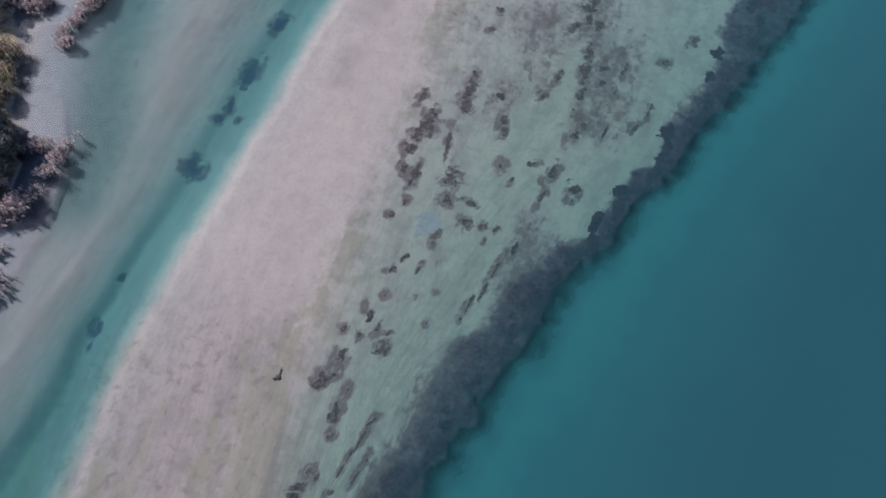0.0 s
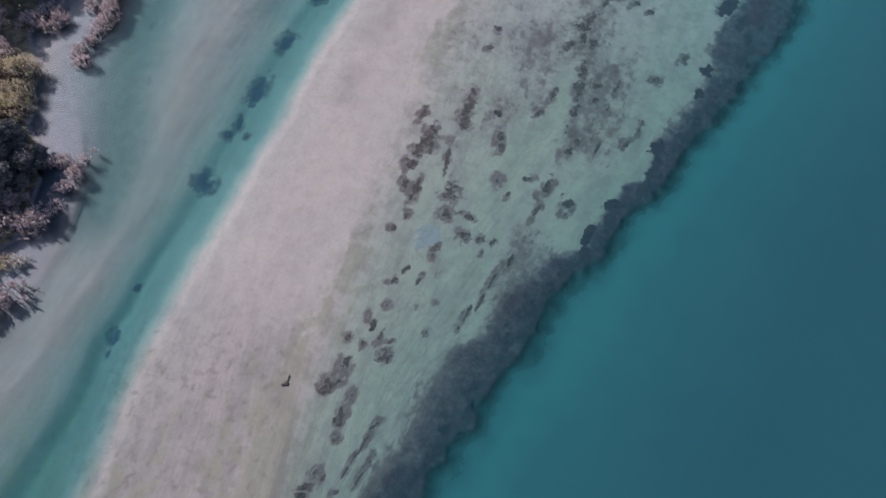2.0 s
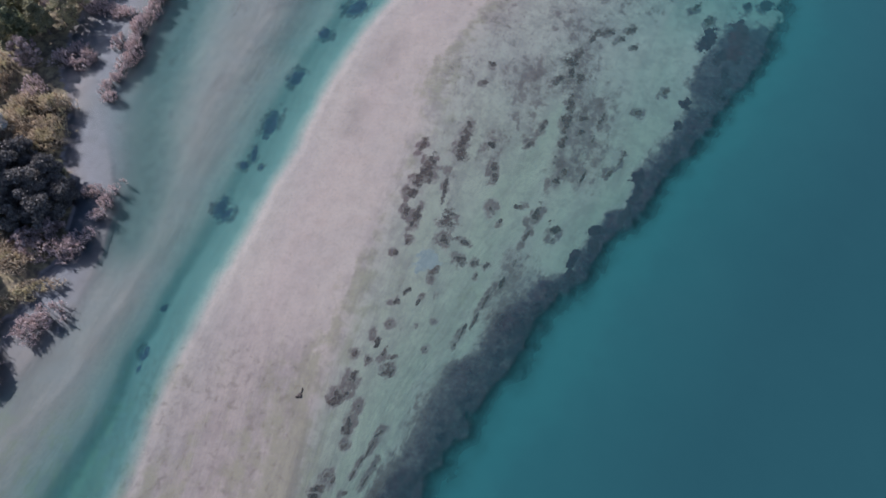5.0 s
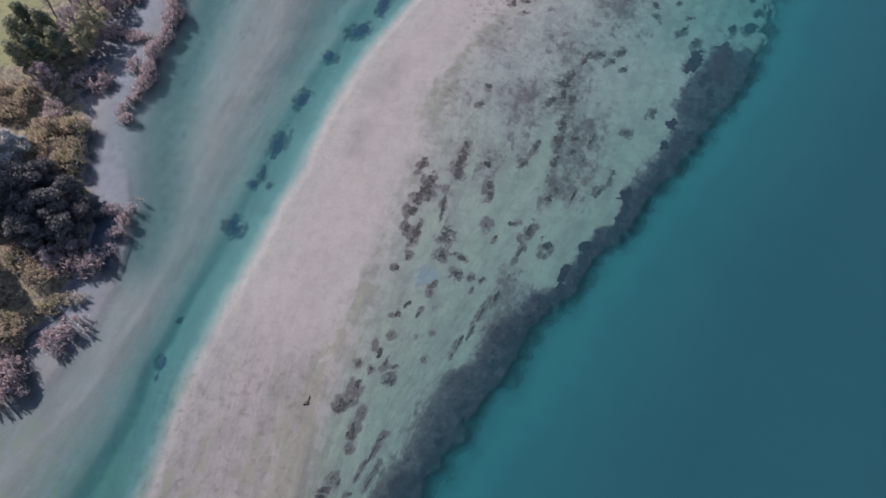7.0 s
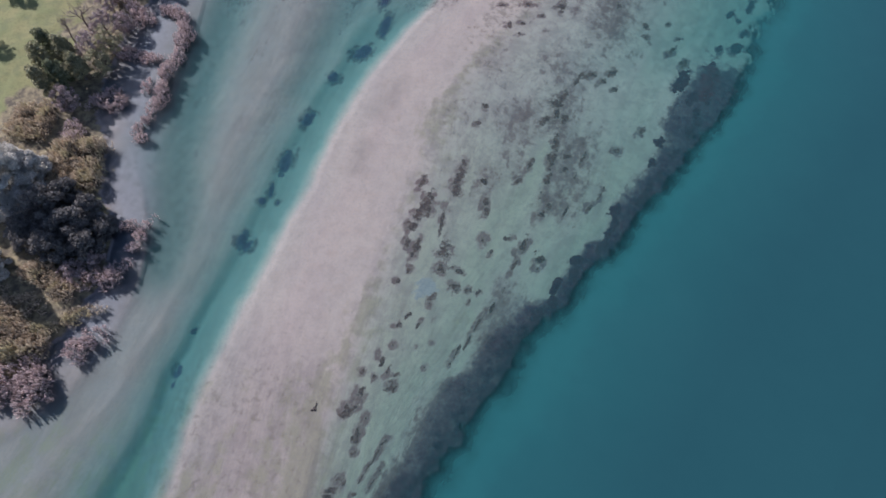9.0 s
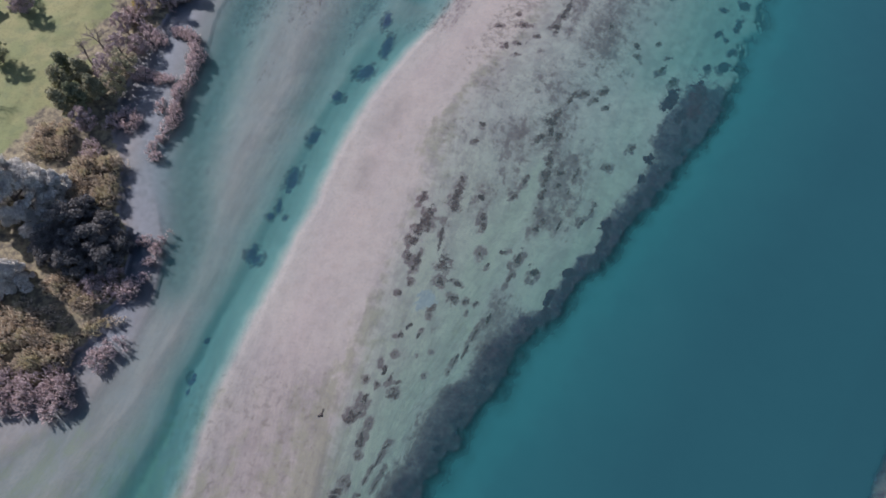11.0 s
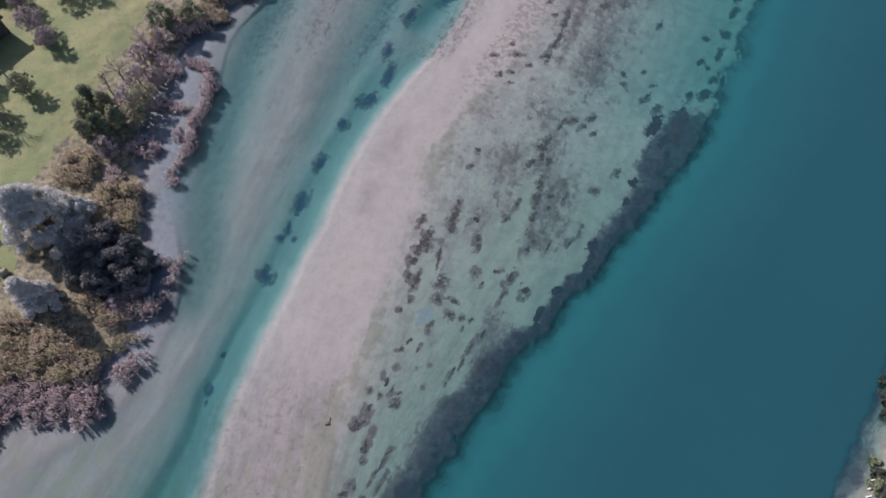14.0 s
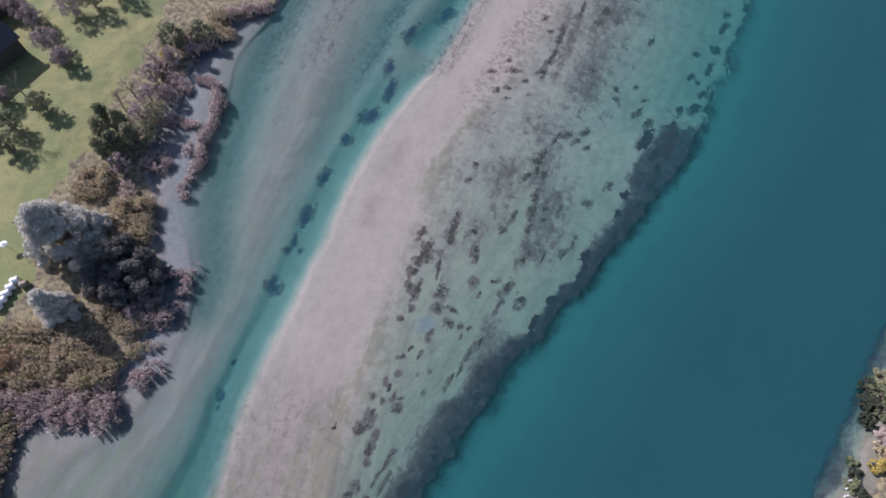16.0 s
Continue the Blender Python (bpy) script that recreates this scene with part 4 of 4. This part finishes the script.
def reed_clump(x, y, long, wide, angle, tall, seed, leaf=None, label="clump of dry pinkish-brown reeds at the water's edge", group="reed clumps", name="reed_clump", density=20.0):
    """Upright dry stalks with drooping blades and feathery plumes."""
    g = np.random.default_rng(seed)
    base = thing(name, x, y, label, "reeds", group, z=0.0)
    count = int(long * wide * 0.8 * density)
    a = radians(angle)
    r, w = np.sqrt(g.uniform(0, 1, count)), g.uniform(0, 2 * math.pi, count)
    r = r * (1 + 0.2 * np.sin(3 * w + seed) + 0.15 * np.sin(5 * w + 2 * seed))
    u, v = r * np.cos(w) * long / 2, r * np.sin(w) * wide / 2
    px, py = u * math.cos(a) - v * math.sin(a), u * math.sin(a) + v * math.cos(a)
    hollow = rumple((px + x) * 0.7, (py + y) * 0.7, seed % 50, 3)
    keep = hollow > -0.75
    px, py, hollow = px[keep], py[keep], hollow[keep]
    count = len(px)
    foot = np.maximum(river(px + x, py + y)[0], -0.3)
    rim = (u[keep] / (long / 2)) ** 2 + (v[keep] / (wide / 2)) ** 2
    height = 0.95 * tall * (0.78 + 0.22 * hollow) * (1.05 - 0.42 * np.clip(rim, 0, 1.3)) * g.uniform(0.8, 1.08, count)
    lean = g.normal(size=(count, 2)) * 0.10 * tall + np.stack([px, py], -1) * 0.10
    low = np.stack([px, py, foot - 0.05], -1)
    tip = np.stack([px + lean[:, 0], py + lean[:, 1], foot + height], -1)
    side = np.stack([-lean[:, 1], lean[:, 0], 0 * foot], -1)
    side /= np.linalg.norm(side, axis=1)[:, None] + 1e-9
    mid = low * 0.4 + tip * 0.6
    stalk = np.stack([low - side * 0.03, low + side * 0.03, mid + side * 0.04, mid - side * 0.04], 1)
    blade = np.stack([mid - side * 0.04, mid + side * 0.04, tip + side * 0.08, tip - side * 0.08], 1)
    tagged(part("stalk", stalk.reshape(-1, 3), np.arange(4 * count).reshape(-1, 4), STEM, base, "thin brown reed stems"), kind="stuff")
    tagged(part("blade", blade.reshape(-1, 3), np.arange(4 * count).reshape(-1, 4), leaf or REED, base), kind="stuff")
    along = g.uniform(0.2, 1, (7 * count, 1)) ** 0.45
    plume = np.repeat(low, 7, 0) * (1 - along) + np.repeat(tip, 7, 0) * along + g.normal(size=(7 * count, 3)) * np.array((0.13, 0.13, 0.1))
    tagged(part("plume", *tufts(plume, 0.085, g, 0.5), leaf or REED, base), kind="stuff")
    return base


# rows: x, y, long, wide, angle, height
PINK_REEDS = [(-51.6, 13.0, 13.7, 4.4, 2, 2.3), (-41.6, 18.0, 4.7, 2.6, 28, 2.0), (-40.7, 27.4, 3.2, 2.2, 60, 1.9), (-48.6, 56.3, 4.4, 3.2, 10, 2.0),
              (-51.5, 50.0, 3.1, 2.5, 77, 2.2), (-52.3, 79.0, 3.4, 3.0, 40, 2.0), (-48.2, 74.6, 4.6, 2.4, 120, 2.0), (-60.2, 14.0, 3.2, 3.1, 1, 2.2), (-37.8, 95.0, 9.4, 2.6, 24, 2.2),
              (-47.2, 85.4, 5.4, 5.6, 45, 2.2), (-44.5, 26.3, 3.4, 2.6, 0, 1.8)]
TAN_REEDS = [(-49.8, 44.0, 8.0, 6.6, 95, 2.3), (-53.9, 18.6, 16.2, 5.0, -4, 2.2), (-61.5, 22.5, 7.6, 4.7, 1, 2.2), (-47.6, 26.2, 7.0, 3.0, -32, 1.9), (-59.6, 6.5, 12.0, 3.2, 90, 2.4), (-58.0, 51.0, 6.6, 5.0, 88, 2.2),
             (-43.0, 22.0, 3.6, 1.6, 35, 1.6), (-43.2, 89.8, 8.6, 4.2, 93, 2.2), (-60.6, 18.1, 6.6, 5.4, 1, 2.4), (-51.8, 22.6, 7.2, 3.6, -9, 2.0), (-64, 9, 14, 8, 90, 2.6)]
SPIT_REEDS = [(-44.0, 76.6, 2.6, 1.6, -20, 1.9), (-41.8, 75.0, 3.6, 1.7, 125, 2.2), (-40.5, 72.0, 3.8, 1.7, 112, 2.2), (-40.0, 68.8, 3.8, 1.8, 95, 2.2), (-40.5, 65.4, 3.8, 1.7, 72, 2.2), (-41.2, 62.0, 3.8, 1.6, 78, 2.1),
              (-41.5, 58.6, 3.8, 1.6, 90, 2.1), (-41.6, 55.4, 3.6, 1.7, 75, 2.0), (-42.6, 52.4, 3.0, 1.4, 62, 1.8), (-42.6, 49.6, 1.5, 1.3, 0, 1.4), (-45.0, 65.4, 3.6, 1.5, 170, 1.6), (-48.2, 66.2, 4.2, 2.4, 178, 1.8), (-43.4, 60.0, 2.6, 1.3, 100, 1.4)]
ISLET_REEDS = [(-40.3, 35.0, 1.9, 1.3, 0, 1.8), (-38.4, 36.2, 1.5, 1.3, 60, 1.8), (-39.0, 33.6, 1.9, 1.3, 83, 1.8), (-38.9, 31.8, 1.5, 1.2, 1, 1.6)]


def reed_bed(rows, leaf, label, group, seed, spacing=3.1):
    """Fills each oval with overlapping clumps."""
    g = np.random.default_rng(seed)
    for x, y, long, wide, angle, tall in rows:
        a = radians(angle)
        nu, nv = max(1, round(long / spacing)), max(1, round(wide / spacing))
        for iu in range(nu):
            for iv in range(nv):
                u, v = ((iu + 0.5) / nu - 0.5), ((iv + 0.5) / nv - 0.5)
                if nu > 1 and nv > 1 and math.hypot(u, v) > 0.52:
                    continue
                u, v = u * long + g.normal() * 0.25, v * wide + g.normal() * 0.25
                reed_clump(x + u * math.cos(a) - v * math.sin(a), y + u * math.sin(a) + v * math.cos(a), long / nu * g.uniform(1.1, 1.5), wide / nv * g.uniform(1.1, 1.4), angle + g.uniform(-15, 15),
                           tall * g.uniform(0.8, 1.1), int(g.integers(1e6)), leaf, label, group)


reed_bed(PINK_REEDS, REED, "clump of dry pinkish-brown reeds at the water's edge", "reed clumps", 1)
reed_bed(TAN_REEDS, REED_TAN, "clump of tan and olive reeds on the bank", "bank reeds", 2)
reed_bed(SPIT_REEDS, REED, "pale dry reeds on a narrow spit", "spit reeds", 3, 4.0)
reed_bed(ISLET_REEDS, REED, "small round reed clump standing in shallow water", "islet reeds", 4, 4.0)

# ---- trees of the river bank ----
tree("willow_tree", -58.0, 39.2, 12.5, 6.2, SILVER, "large silver-leaved willow on the meadow's edge", 11, "skirt", n=130000, clumps=240, size=0.115, low=0.08, puff=0.55)
tree("willow_tree", -53.8, 42.4, 5.6, 1.9, SILVER, "low silver-grey willow beside the large one", 14, "dome", n=14000, clumps=36, size=0.15, low=0.05)
# low alders added to fill the willow's shadow; their dark leaves deepen it
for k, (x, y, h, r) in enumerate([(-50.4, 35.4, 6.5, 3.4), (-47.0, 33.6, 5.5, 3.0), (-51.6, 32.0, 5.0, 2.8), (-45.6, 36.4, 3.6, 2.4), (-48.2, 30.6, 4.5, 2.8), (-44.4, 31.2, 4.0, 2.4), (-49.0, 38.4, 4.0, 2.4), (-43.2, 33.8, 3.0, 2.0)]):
    tree("alder_tree", x, y, h, r, DARK, "dense alder added in the willow's shadow, leaves coloured shade-dark", 150 + k, "dome", n=9000, clumps=40, size=0.15, low=0.03, group="alders")
tree("willow_tree", -56.0, 27.6, 7.8, 2.7, SILVER, "smaller silver-grey willow above the reeds", 12, "skirt", n=50000, clumps=110, size=0.115, low=0.05)
for k, (x, y, h, r) in enumerate([(-57.6, 60.6, 7.0, 2.1), (-55.0, 58.4, 6.5, 2.0), (-57.0, 57.0, 6.0, 2.0), (-55.2, 63.0, 6.5, 2.0), (-58.2, 64.0, 6.0, 1.9), (-53.2, 60.4, 5.5, 1.9)]):
    tree("bank_tree", x, y, h, r, (OLIVE, GREEN, OLIVE)[k % 3], "dark olive-green upright tree on the river bank", 20 + k, "column", 7000, 50, 0.14, 0.04, group="bank trees")
tree("bank_tree", -50.4, 84.2, 6.0, 2.6, GREEN, "dark olive-green tree near the shore", 30, n=6500, size=0.14, low=0.05, group="bank trees")
tree("bank_tree", -46.0, 87.2, 4.5, 2.6, OLIVE, "grey-olive bushy tree near the shore", 31, n=6500, size=0.14, low=0.05, group="bank trees")
for k, (x, y, h, r) in enumerate([(-53.0, 75.5, 4, 1.8), (-52.0, 70, 5, 2.2), (-50.5, 66.5, 5, 2.2), (-52.5, 65, 5.5, 2.2), (-49.6, 71.5, 4, 1.8), (-51, 62, 5, 2.0), (-50, 80, 4.5, 2.0), (-53.5, 54.6, 4.5, 2.0), (-45.2, 37.2, 2.2, 1.4),
                                  (-43.4, 29.6, 2.2, 1.5), (-45.6, 27.6, 2.2, 1.5)]):
    tree("bank_shrub", x, y, h, r, (MAUVE, MAUVE, OLIVE)[k % 3], "bare mauve-brown shrub in the bank thicket", 40 + k, n=4000, clumps=60, size=0.10, low=0.03, puff=0.75, category="shrub", group="thicket shrubs")
tree("bank_shrub", -51.8, 81.2, 2.4, 1.3, YELLOW, "small yellow autumn shrub at the meadow's edge", 61, n=3000, clumps=40, size=0.10, low=0.03, category="shrub", group="thicket shrubs")
tree("bank_shrub", -61.6, 19.8, 2.6, 2.2, RUST, "orange-brown autumn shrub among the tan reeds", 62, n=6000, clumps=50, size=0.10, low=0.03, category="shrub", group="thicket shrubs")
for k, (x, y, h) in enumerate([(-55.5, 71.0, 7), (-56.5, 67.5, 6), (-52.5, 78.5, 6)]):
    bare_tree("bare_tree", x, y, h, "leafless grey tree at the thicket's edge", 70 + k, group="bare trees")
bare_tree("bare_tree", -71.3, 59.7, 5.5, "small leafless tree with a thin trunk on the meadow", 75, 0.35, group="bare trees")
bare_tree("bare_tree", -75.5, 70.0, 6, "slim leafless tree on the meadow", 76, 0.3, group="bare trees")

# ---- garden trees on the meadow ----
for k, (x, y, h, r, leaf, label) in enumerate([
        (-70.6, 66.8, 4.5, 2.3, GREEN, "round dark green garden tree"), (-74.6, 62.2, 4.5, 2.2, GREEN, "round dark green garden tree"), (-73.6, 57.4, 4.2, 2.2, GREEN, "round dark green garden tree"),
        (-70.2, 78.2, 4.2, 2.0, MAUVE, "leafless mauve fruit tree on the meadow"), (-74.2, 82.0, 5.0, 2.6, MAUVE, "leafless mauve fruit tree on the meadow"), (-78.5, 87.8, 5.0, 2.5, MAUVE, "leafless mauve fruit tree on the meadow"),
        (-82.5, 90.5, 6.5, 3.2, MAUVE, "large greyish leafless garden tree"), (-72.0, 91.0, 5.5, 2.8, MAUVE, "leafless mauve fruit tree on the meadow"), (-68.6, 93.6, 5.5, 2.6, OLIVE, "olive-green garden tree on the meadow"), (-64.5, 97.0, 5.5, 2.6, MAUVE, "leafless mauve fruit tree on the meadow"),
        (-79.0, 68.5, 4.0, 2.0, MAUVE, "mauve shrub beside the house")]):
    tree("garden_tree", x, y, h, r, leaf, label, 80 + k, n=6500, clumps=90, size=0.10, low=0.10, puff=0.7, group="garden trees")


# ---- bales ----
def bale(x, y, turn, material, label):
    """A round bale wrapped in film, lying on its side, with soft shoulders."""
    base = thing("hay_bale", x, y, label, "hay bale", "hay bales", turn=turn)
    sides, profile = 20, [(-0.62, 0.0), (-0.62, 0.38), (-0.58, 0.49), (-0.48, 0.55), (0.48, 0.55), (0.58, 0.49), (0.62, 0.38), (0.62, 0.0)]
    verts, faces = [], []
    for a, r in profile:
        for k in range(sides):
            w = 2 * math.pi * k / sides
            sag = 1 - 0.04 * (math.sin(w) < -0.8)
            verts.append((a, r * math.cos(w), 0.52 + r * sag * math.sin(w)))
    for j in range(len(profile) - 1):
        faces += [(j * sides + k, j * sides + (k + 1) % sides, (j + 1) * sides + (k + 1) % sides, (j + 1) * sides + k) for k in range(sides)]
    part("wrapped_roll", verts, faces, material, base, flat=False)
    for a in (-0.22, 0.05, 0.3):
        ring = [(a + o, 0.555 * math.cos(2 * math.pi * k / sides), 0.52 + 0.555 * math.sin(2 * math.pi * k / sides)) for o in (0, 0.05) for k in range(sides)]
        part("film_edge", ring, [(k, (k + 1) % sides, sides + (k + 1) % sides, sides + k) for k in range(sides)], material, base)
    return base


for k in range(5):
    bale(-64.75 - 0.30 * k, 32.5 - 1.12 * k, 26, WRAP, "white film-wrapped round hay bale on the grass")
bale(-63.2, 31.9, 26, STRAW, "grey-brown round bale beside the white ones")


# ---- house at the meadow's far side ----
def box(x0, y0, z0, x1, y1, z1):
    v = [(x, y, z) for z in (z0, z1) for x, y in ((x0, y0), (x1, y0), (x1, y1), (x0, y1))]
    return v, [(3, 2, 1, 0), (4, 5, 6, 7), (0, 1, 5, 4), (1, 2, 6, 5), (2, 3, 7, 6), (3, 0, 4, 7)]


def house(x, y, long, deep, eaves, ridge, turn, label):
    base = thing("house", x, y, label, "house", turn=turn)
    a, b = long / 2, deep / 2
    part("wall", [(-a, -b, -0.3), (a, -b, -0.3), (a, b, -0.3), (-a, b, -0.3), (-a, -b, eaves), (a, -b, eaves), (a, b, eaves), (-a, b, eaves), (-a, 0, ridge), (a, 0, ridge)],
         [(0, 1, 5, 4), (2, 3, 7, 6), (1, 2, 6, 9, 5), (3, 0, 4, 8, 7)], TIMBER, base)
    rise = (ridge - eaves) / b
    for side in (-1, 1):
        low, o = b + 0.6, 0.5
        z0 = ridge - rise * low + 0.05
        slope = [(-a - o, 0, ridge + 0.05), (a + o, 0, ridge + 0.05), (a + o, side * low, z0), (-a - o, side * low, z0)]
        slab = slope + [(p[0], p[1], p[2] + 0.22) for p in slope]
        roof = part("roof", slab, [(0, 1, 2, 3), (7, 6, 5, 4), (0, 4, 5, 1), (1, 5, 6, 2), (2, 6, 7, 3), (3, 7, 4, 0)], ROOF, base, "dark tiled roof slope")
        for k in range(3):
            u = -a * 0.5 + k * a * 0.5
            pane = [(u + p, side * q, ridge - rise * q + 0.32) for p, q in ((0, b * 0.3), (0.8, b * 0.3), (0.8, b * 0.62), (0, b * 0.62))]
            part("skylight", pane + [(p[0], p[1], p[2] - 0.1) for p in pane], [(0, 1, 2, 3), (4, 5, 1, 0), (5, 6, 2, 1), (6, 7, 3, 2), (7, 4, 0, 3)], GLASS, roof)
    part("chimney", *box(-0.35, 0.4, ridge - 1.2, 0.35, 1.1, ridge + 0.9), TIMBER, base)
    return base


house(-85.0, 79.0, 10, 9, 3.8, 7.4, 60, "dark timber house with a tiled gable roof and skylights")
house(-88.5, 92.5, 8, 7, 2.8, 5.2, 60, "smaller timber outbuilding with a dark tiled gable roof")


# ---- table on the meadow ----
def parasol(x, y):
    base = thing("garden_parasol", x, y, "small round white garden parasol beside the willow", "parasol")
    part("pole", *tube((0, 0, 0), (0, 0, 1.9), 0.03, 0.03, 8), BARK, base)
    ring = [(0.58 * math.cos(k * math.pi / 6), 0.58 * math.sin(k * math.pi / 6), 1.7) for k in range(12)]
    part("canopy", ring + [(0, 0, 2.0)] + [(p[0], p[1], 1.66) for p in ring], [(k, (k + 1) % 12, 12) for k in range(12)] + [(13 + k, 13 + (k + 1) % 12, (k + 1) % 12, k) for k in range(12)], WRAP, base)


parasol(-67.7, 38.3)

# ---- far shore ----
for k, (x, y, h, r, leaf, label) in enumerate([
        (72.2, 17.6, 2.6, 1.5, SHADE, "dark green shrub on the far shore, shade put into its leaf colour"), (71.6, 15.2, 3.0, 1.7, SHADE, "dark green shrub on the far shore, shade put into its leaf colour"), (73.4, 16.2, 3.4, 1.8, GREEN, "dark green shrub on the far shore"),
        (70.6, 12.4, 2.2, 1.2, SHADE, "dark green shrub on the far shore, shade put into its leaf colour"), (72.8, 13.4, 3.2, 1.7, GREEN, "dark green shrub on the far shore"), (74.8, 18.8, 3.0, 1.6, OLIVE, "olive shrub on the far shore"),
        (71.8, 9.8, 2.0, 1.5, REED, "pinkish-orange autumn shrub on the far shore"), (73.6, 10.6, 2.4, 1.8, REED_TAN, "tan autumn shrub on the far shore"), (70.4, 7.8, 1.7, 1.2, REED_TAN, "tan autumn shrub on the far shore"),
        (72.2, 7.2, 2.0, 1.5, RUST, "orange-brown autumn shrub on the far shore"), (69.0, 5.8, 1.5, 1.2, YELLOW, "bright yellow autumn shrub by the water"), (70.8, 5.6, 1.7, 1.2, YELLOW, "bright yellow autumn shrub by the water"),
        (66.6, 6.2, 1.0, 1.0, GREEN, "low dark green bush at the waterline"), (66.0, 4.6, 1.2, 1.2, SHADE, "low dark bush at the waterline"), (65.0, 3.0, 1.2, 1.2, GREEN, "low dark green bush at the waterline"), (65.6, 1.2, 1.2, 1.3, SHADE, "low dark bush at the waterline"),
        (76.6, 15.6, 4.5, 2.2, OLIVE, "olive-green tree on the far shore"), (78.2, 20.2, 4.0, 2.2, MAUVE, "leafless shrub on the far shore"), (80.0, 25.0, 4.0, 2.4, GREEN, "dark green shrub on the far shore"), (76.0, 12.0, 3.0, 2.0, RUST, "orange-brown autumn shrub on the far shore"), (75.2, 8.0, 2.6, 2.0, REED, "pinkish-orange autumn shrub on the far shore")]):
    tree("shore_shrub", x - 1.0, y, h, r, leaf, label, 120 + k, n=3600, clumps=26, size=0.11, low=0.02, category="shrub", group="far shore shrubs")


def boulder(x, y, size, seed):
    bm = bmesh.new()
    bmesh.ops.create_icosphere(bm, subdivisions=3, radius=size)
    for v in bm.verts:
        v.co *= 1 + 0.22 * noise.noise(v.co * 1.2 / size + Vector((seed, 0, 0)))
        v.co.z = v.co.z * 0.6 + size * 0.3
    mesh = bpy.data.meshes.new("boulder")
    bm.to_mesh(mesh)
    bm.free()
    mesh.materials.append(STONE)
    ob = new("boulder", mesh)
    ob.matrix_world = pose(x, y, ground(x, y) - 0.05, 0, 0, seed * 40)
    return tagged(ob, "pale weathered boulder on the far shore", "boulder", "boulders")


boulder(79.4, 23.3, 0.75, 1)
boulder(78.2, 20.6, 0.7, 2)


def jetty(x, y, turn):
    base = thing("jetty", x, y, "pale concrete landing stage with white rungs", "jetty", z=0.0, turn=turn)
    part("deck", *box(-2.2, -2.4, 0.35, 2.6, 2.2, 0.6), STONE, base)
    part("kerb", *box(-2.2, -2.4, 0.6, -2.05, 2.2, 0.72), WRAP, base, "white painted kerb")
    for u in (-1.9, 2.3):
        for v in (-2.1, 1.9):
            part("pile", *tube((u, v, -1.5), (u, v, 0.35), 0.14, 0.14, 8), STONE, base)


jetty(70.0, 0.8, -12)


def rung(x, y):
    base = thing("mooring_bar", x, y, "short white bar on two thin posts in the shallows", "mooring bar", "mooring bars", z=0.0, turn=12)
    part("bar", *box(-0.45, -0.06, 0.3, 0.45, 0.06, 0.4), WRAP, base)
    for u in (-0.35, 0.35):
        part("post", *tube((u, 0, -0.9), (u, 0, 0.3), 0.035, 0.035, 6), BARK, base)


for k in range(3):
    rung(63.9 - 0.6 * k, 3.7 - 1.05 * k)


# ---- snag on the bar ----
def snag(x, y):
    """A sunken stump whose bare top lies at the surface, with the scour that trails behind it."""
    base = thing("snag", x, y, "dark waterlogged stump on the sand bar", "driftwood")
    g = np.random.default_rng(77)
    part("stump", *join([tube((0, 0, -0.2), (0.05, 0.02, 0.12), 0.3, 0.22, 9), tube((0.05, 0.02, 0.05), (-0.4, -0.16, 0.1), 0.14, 0.07, 7)]), TIMBER, base)
    out = []
    branch(np.array((0.1, 0.1, 0.05)), np.array((0.22, 0.97, 0.05)), 0.7, 0.05, 2, g, out, 0.3, 0.0)
    part("limb", *join(out), TIMBER, base)


snag(-12.7, 10.7)
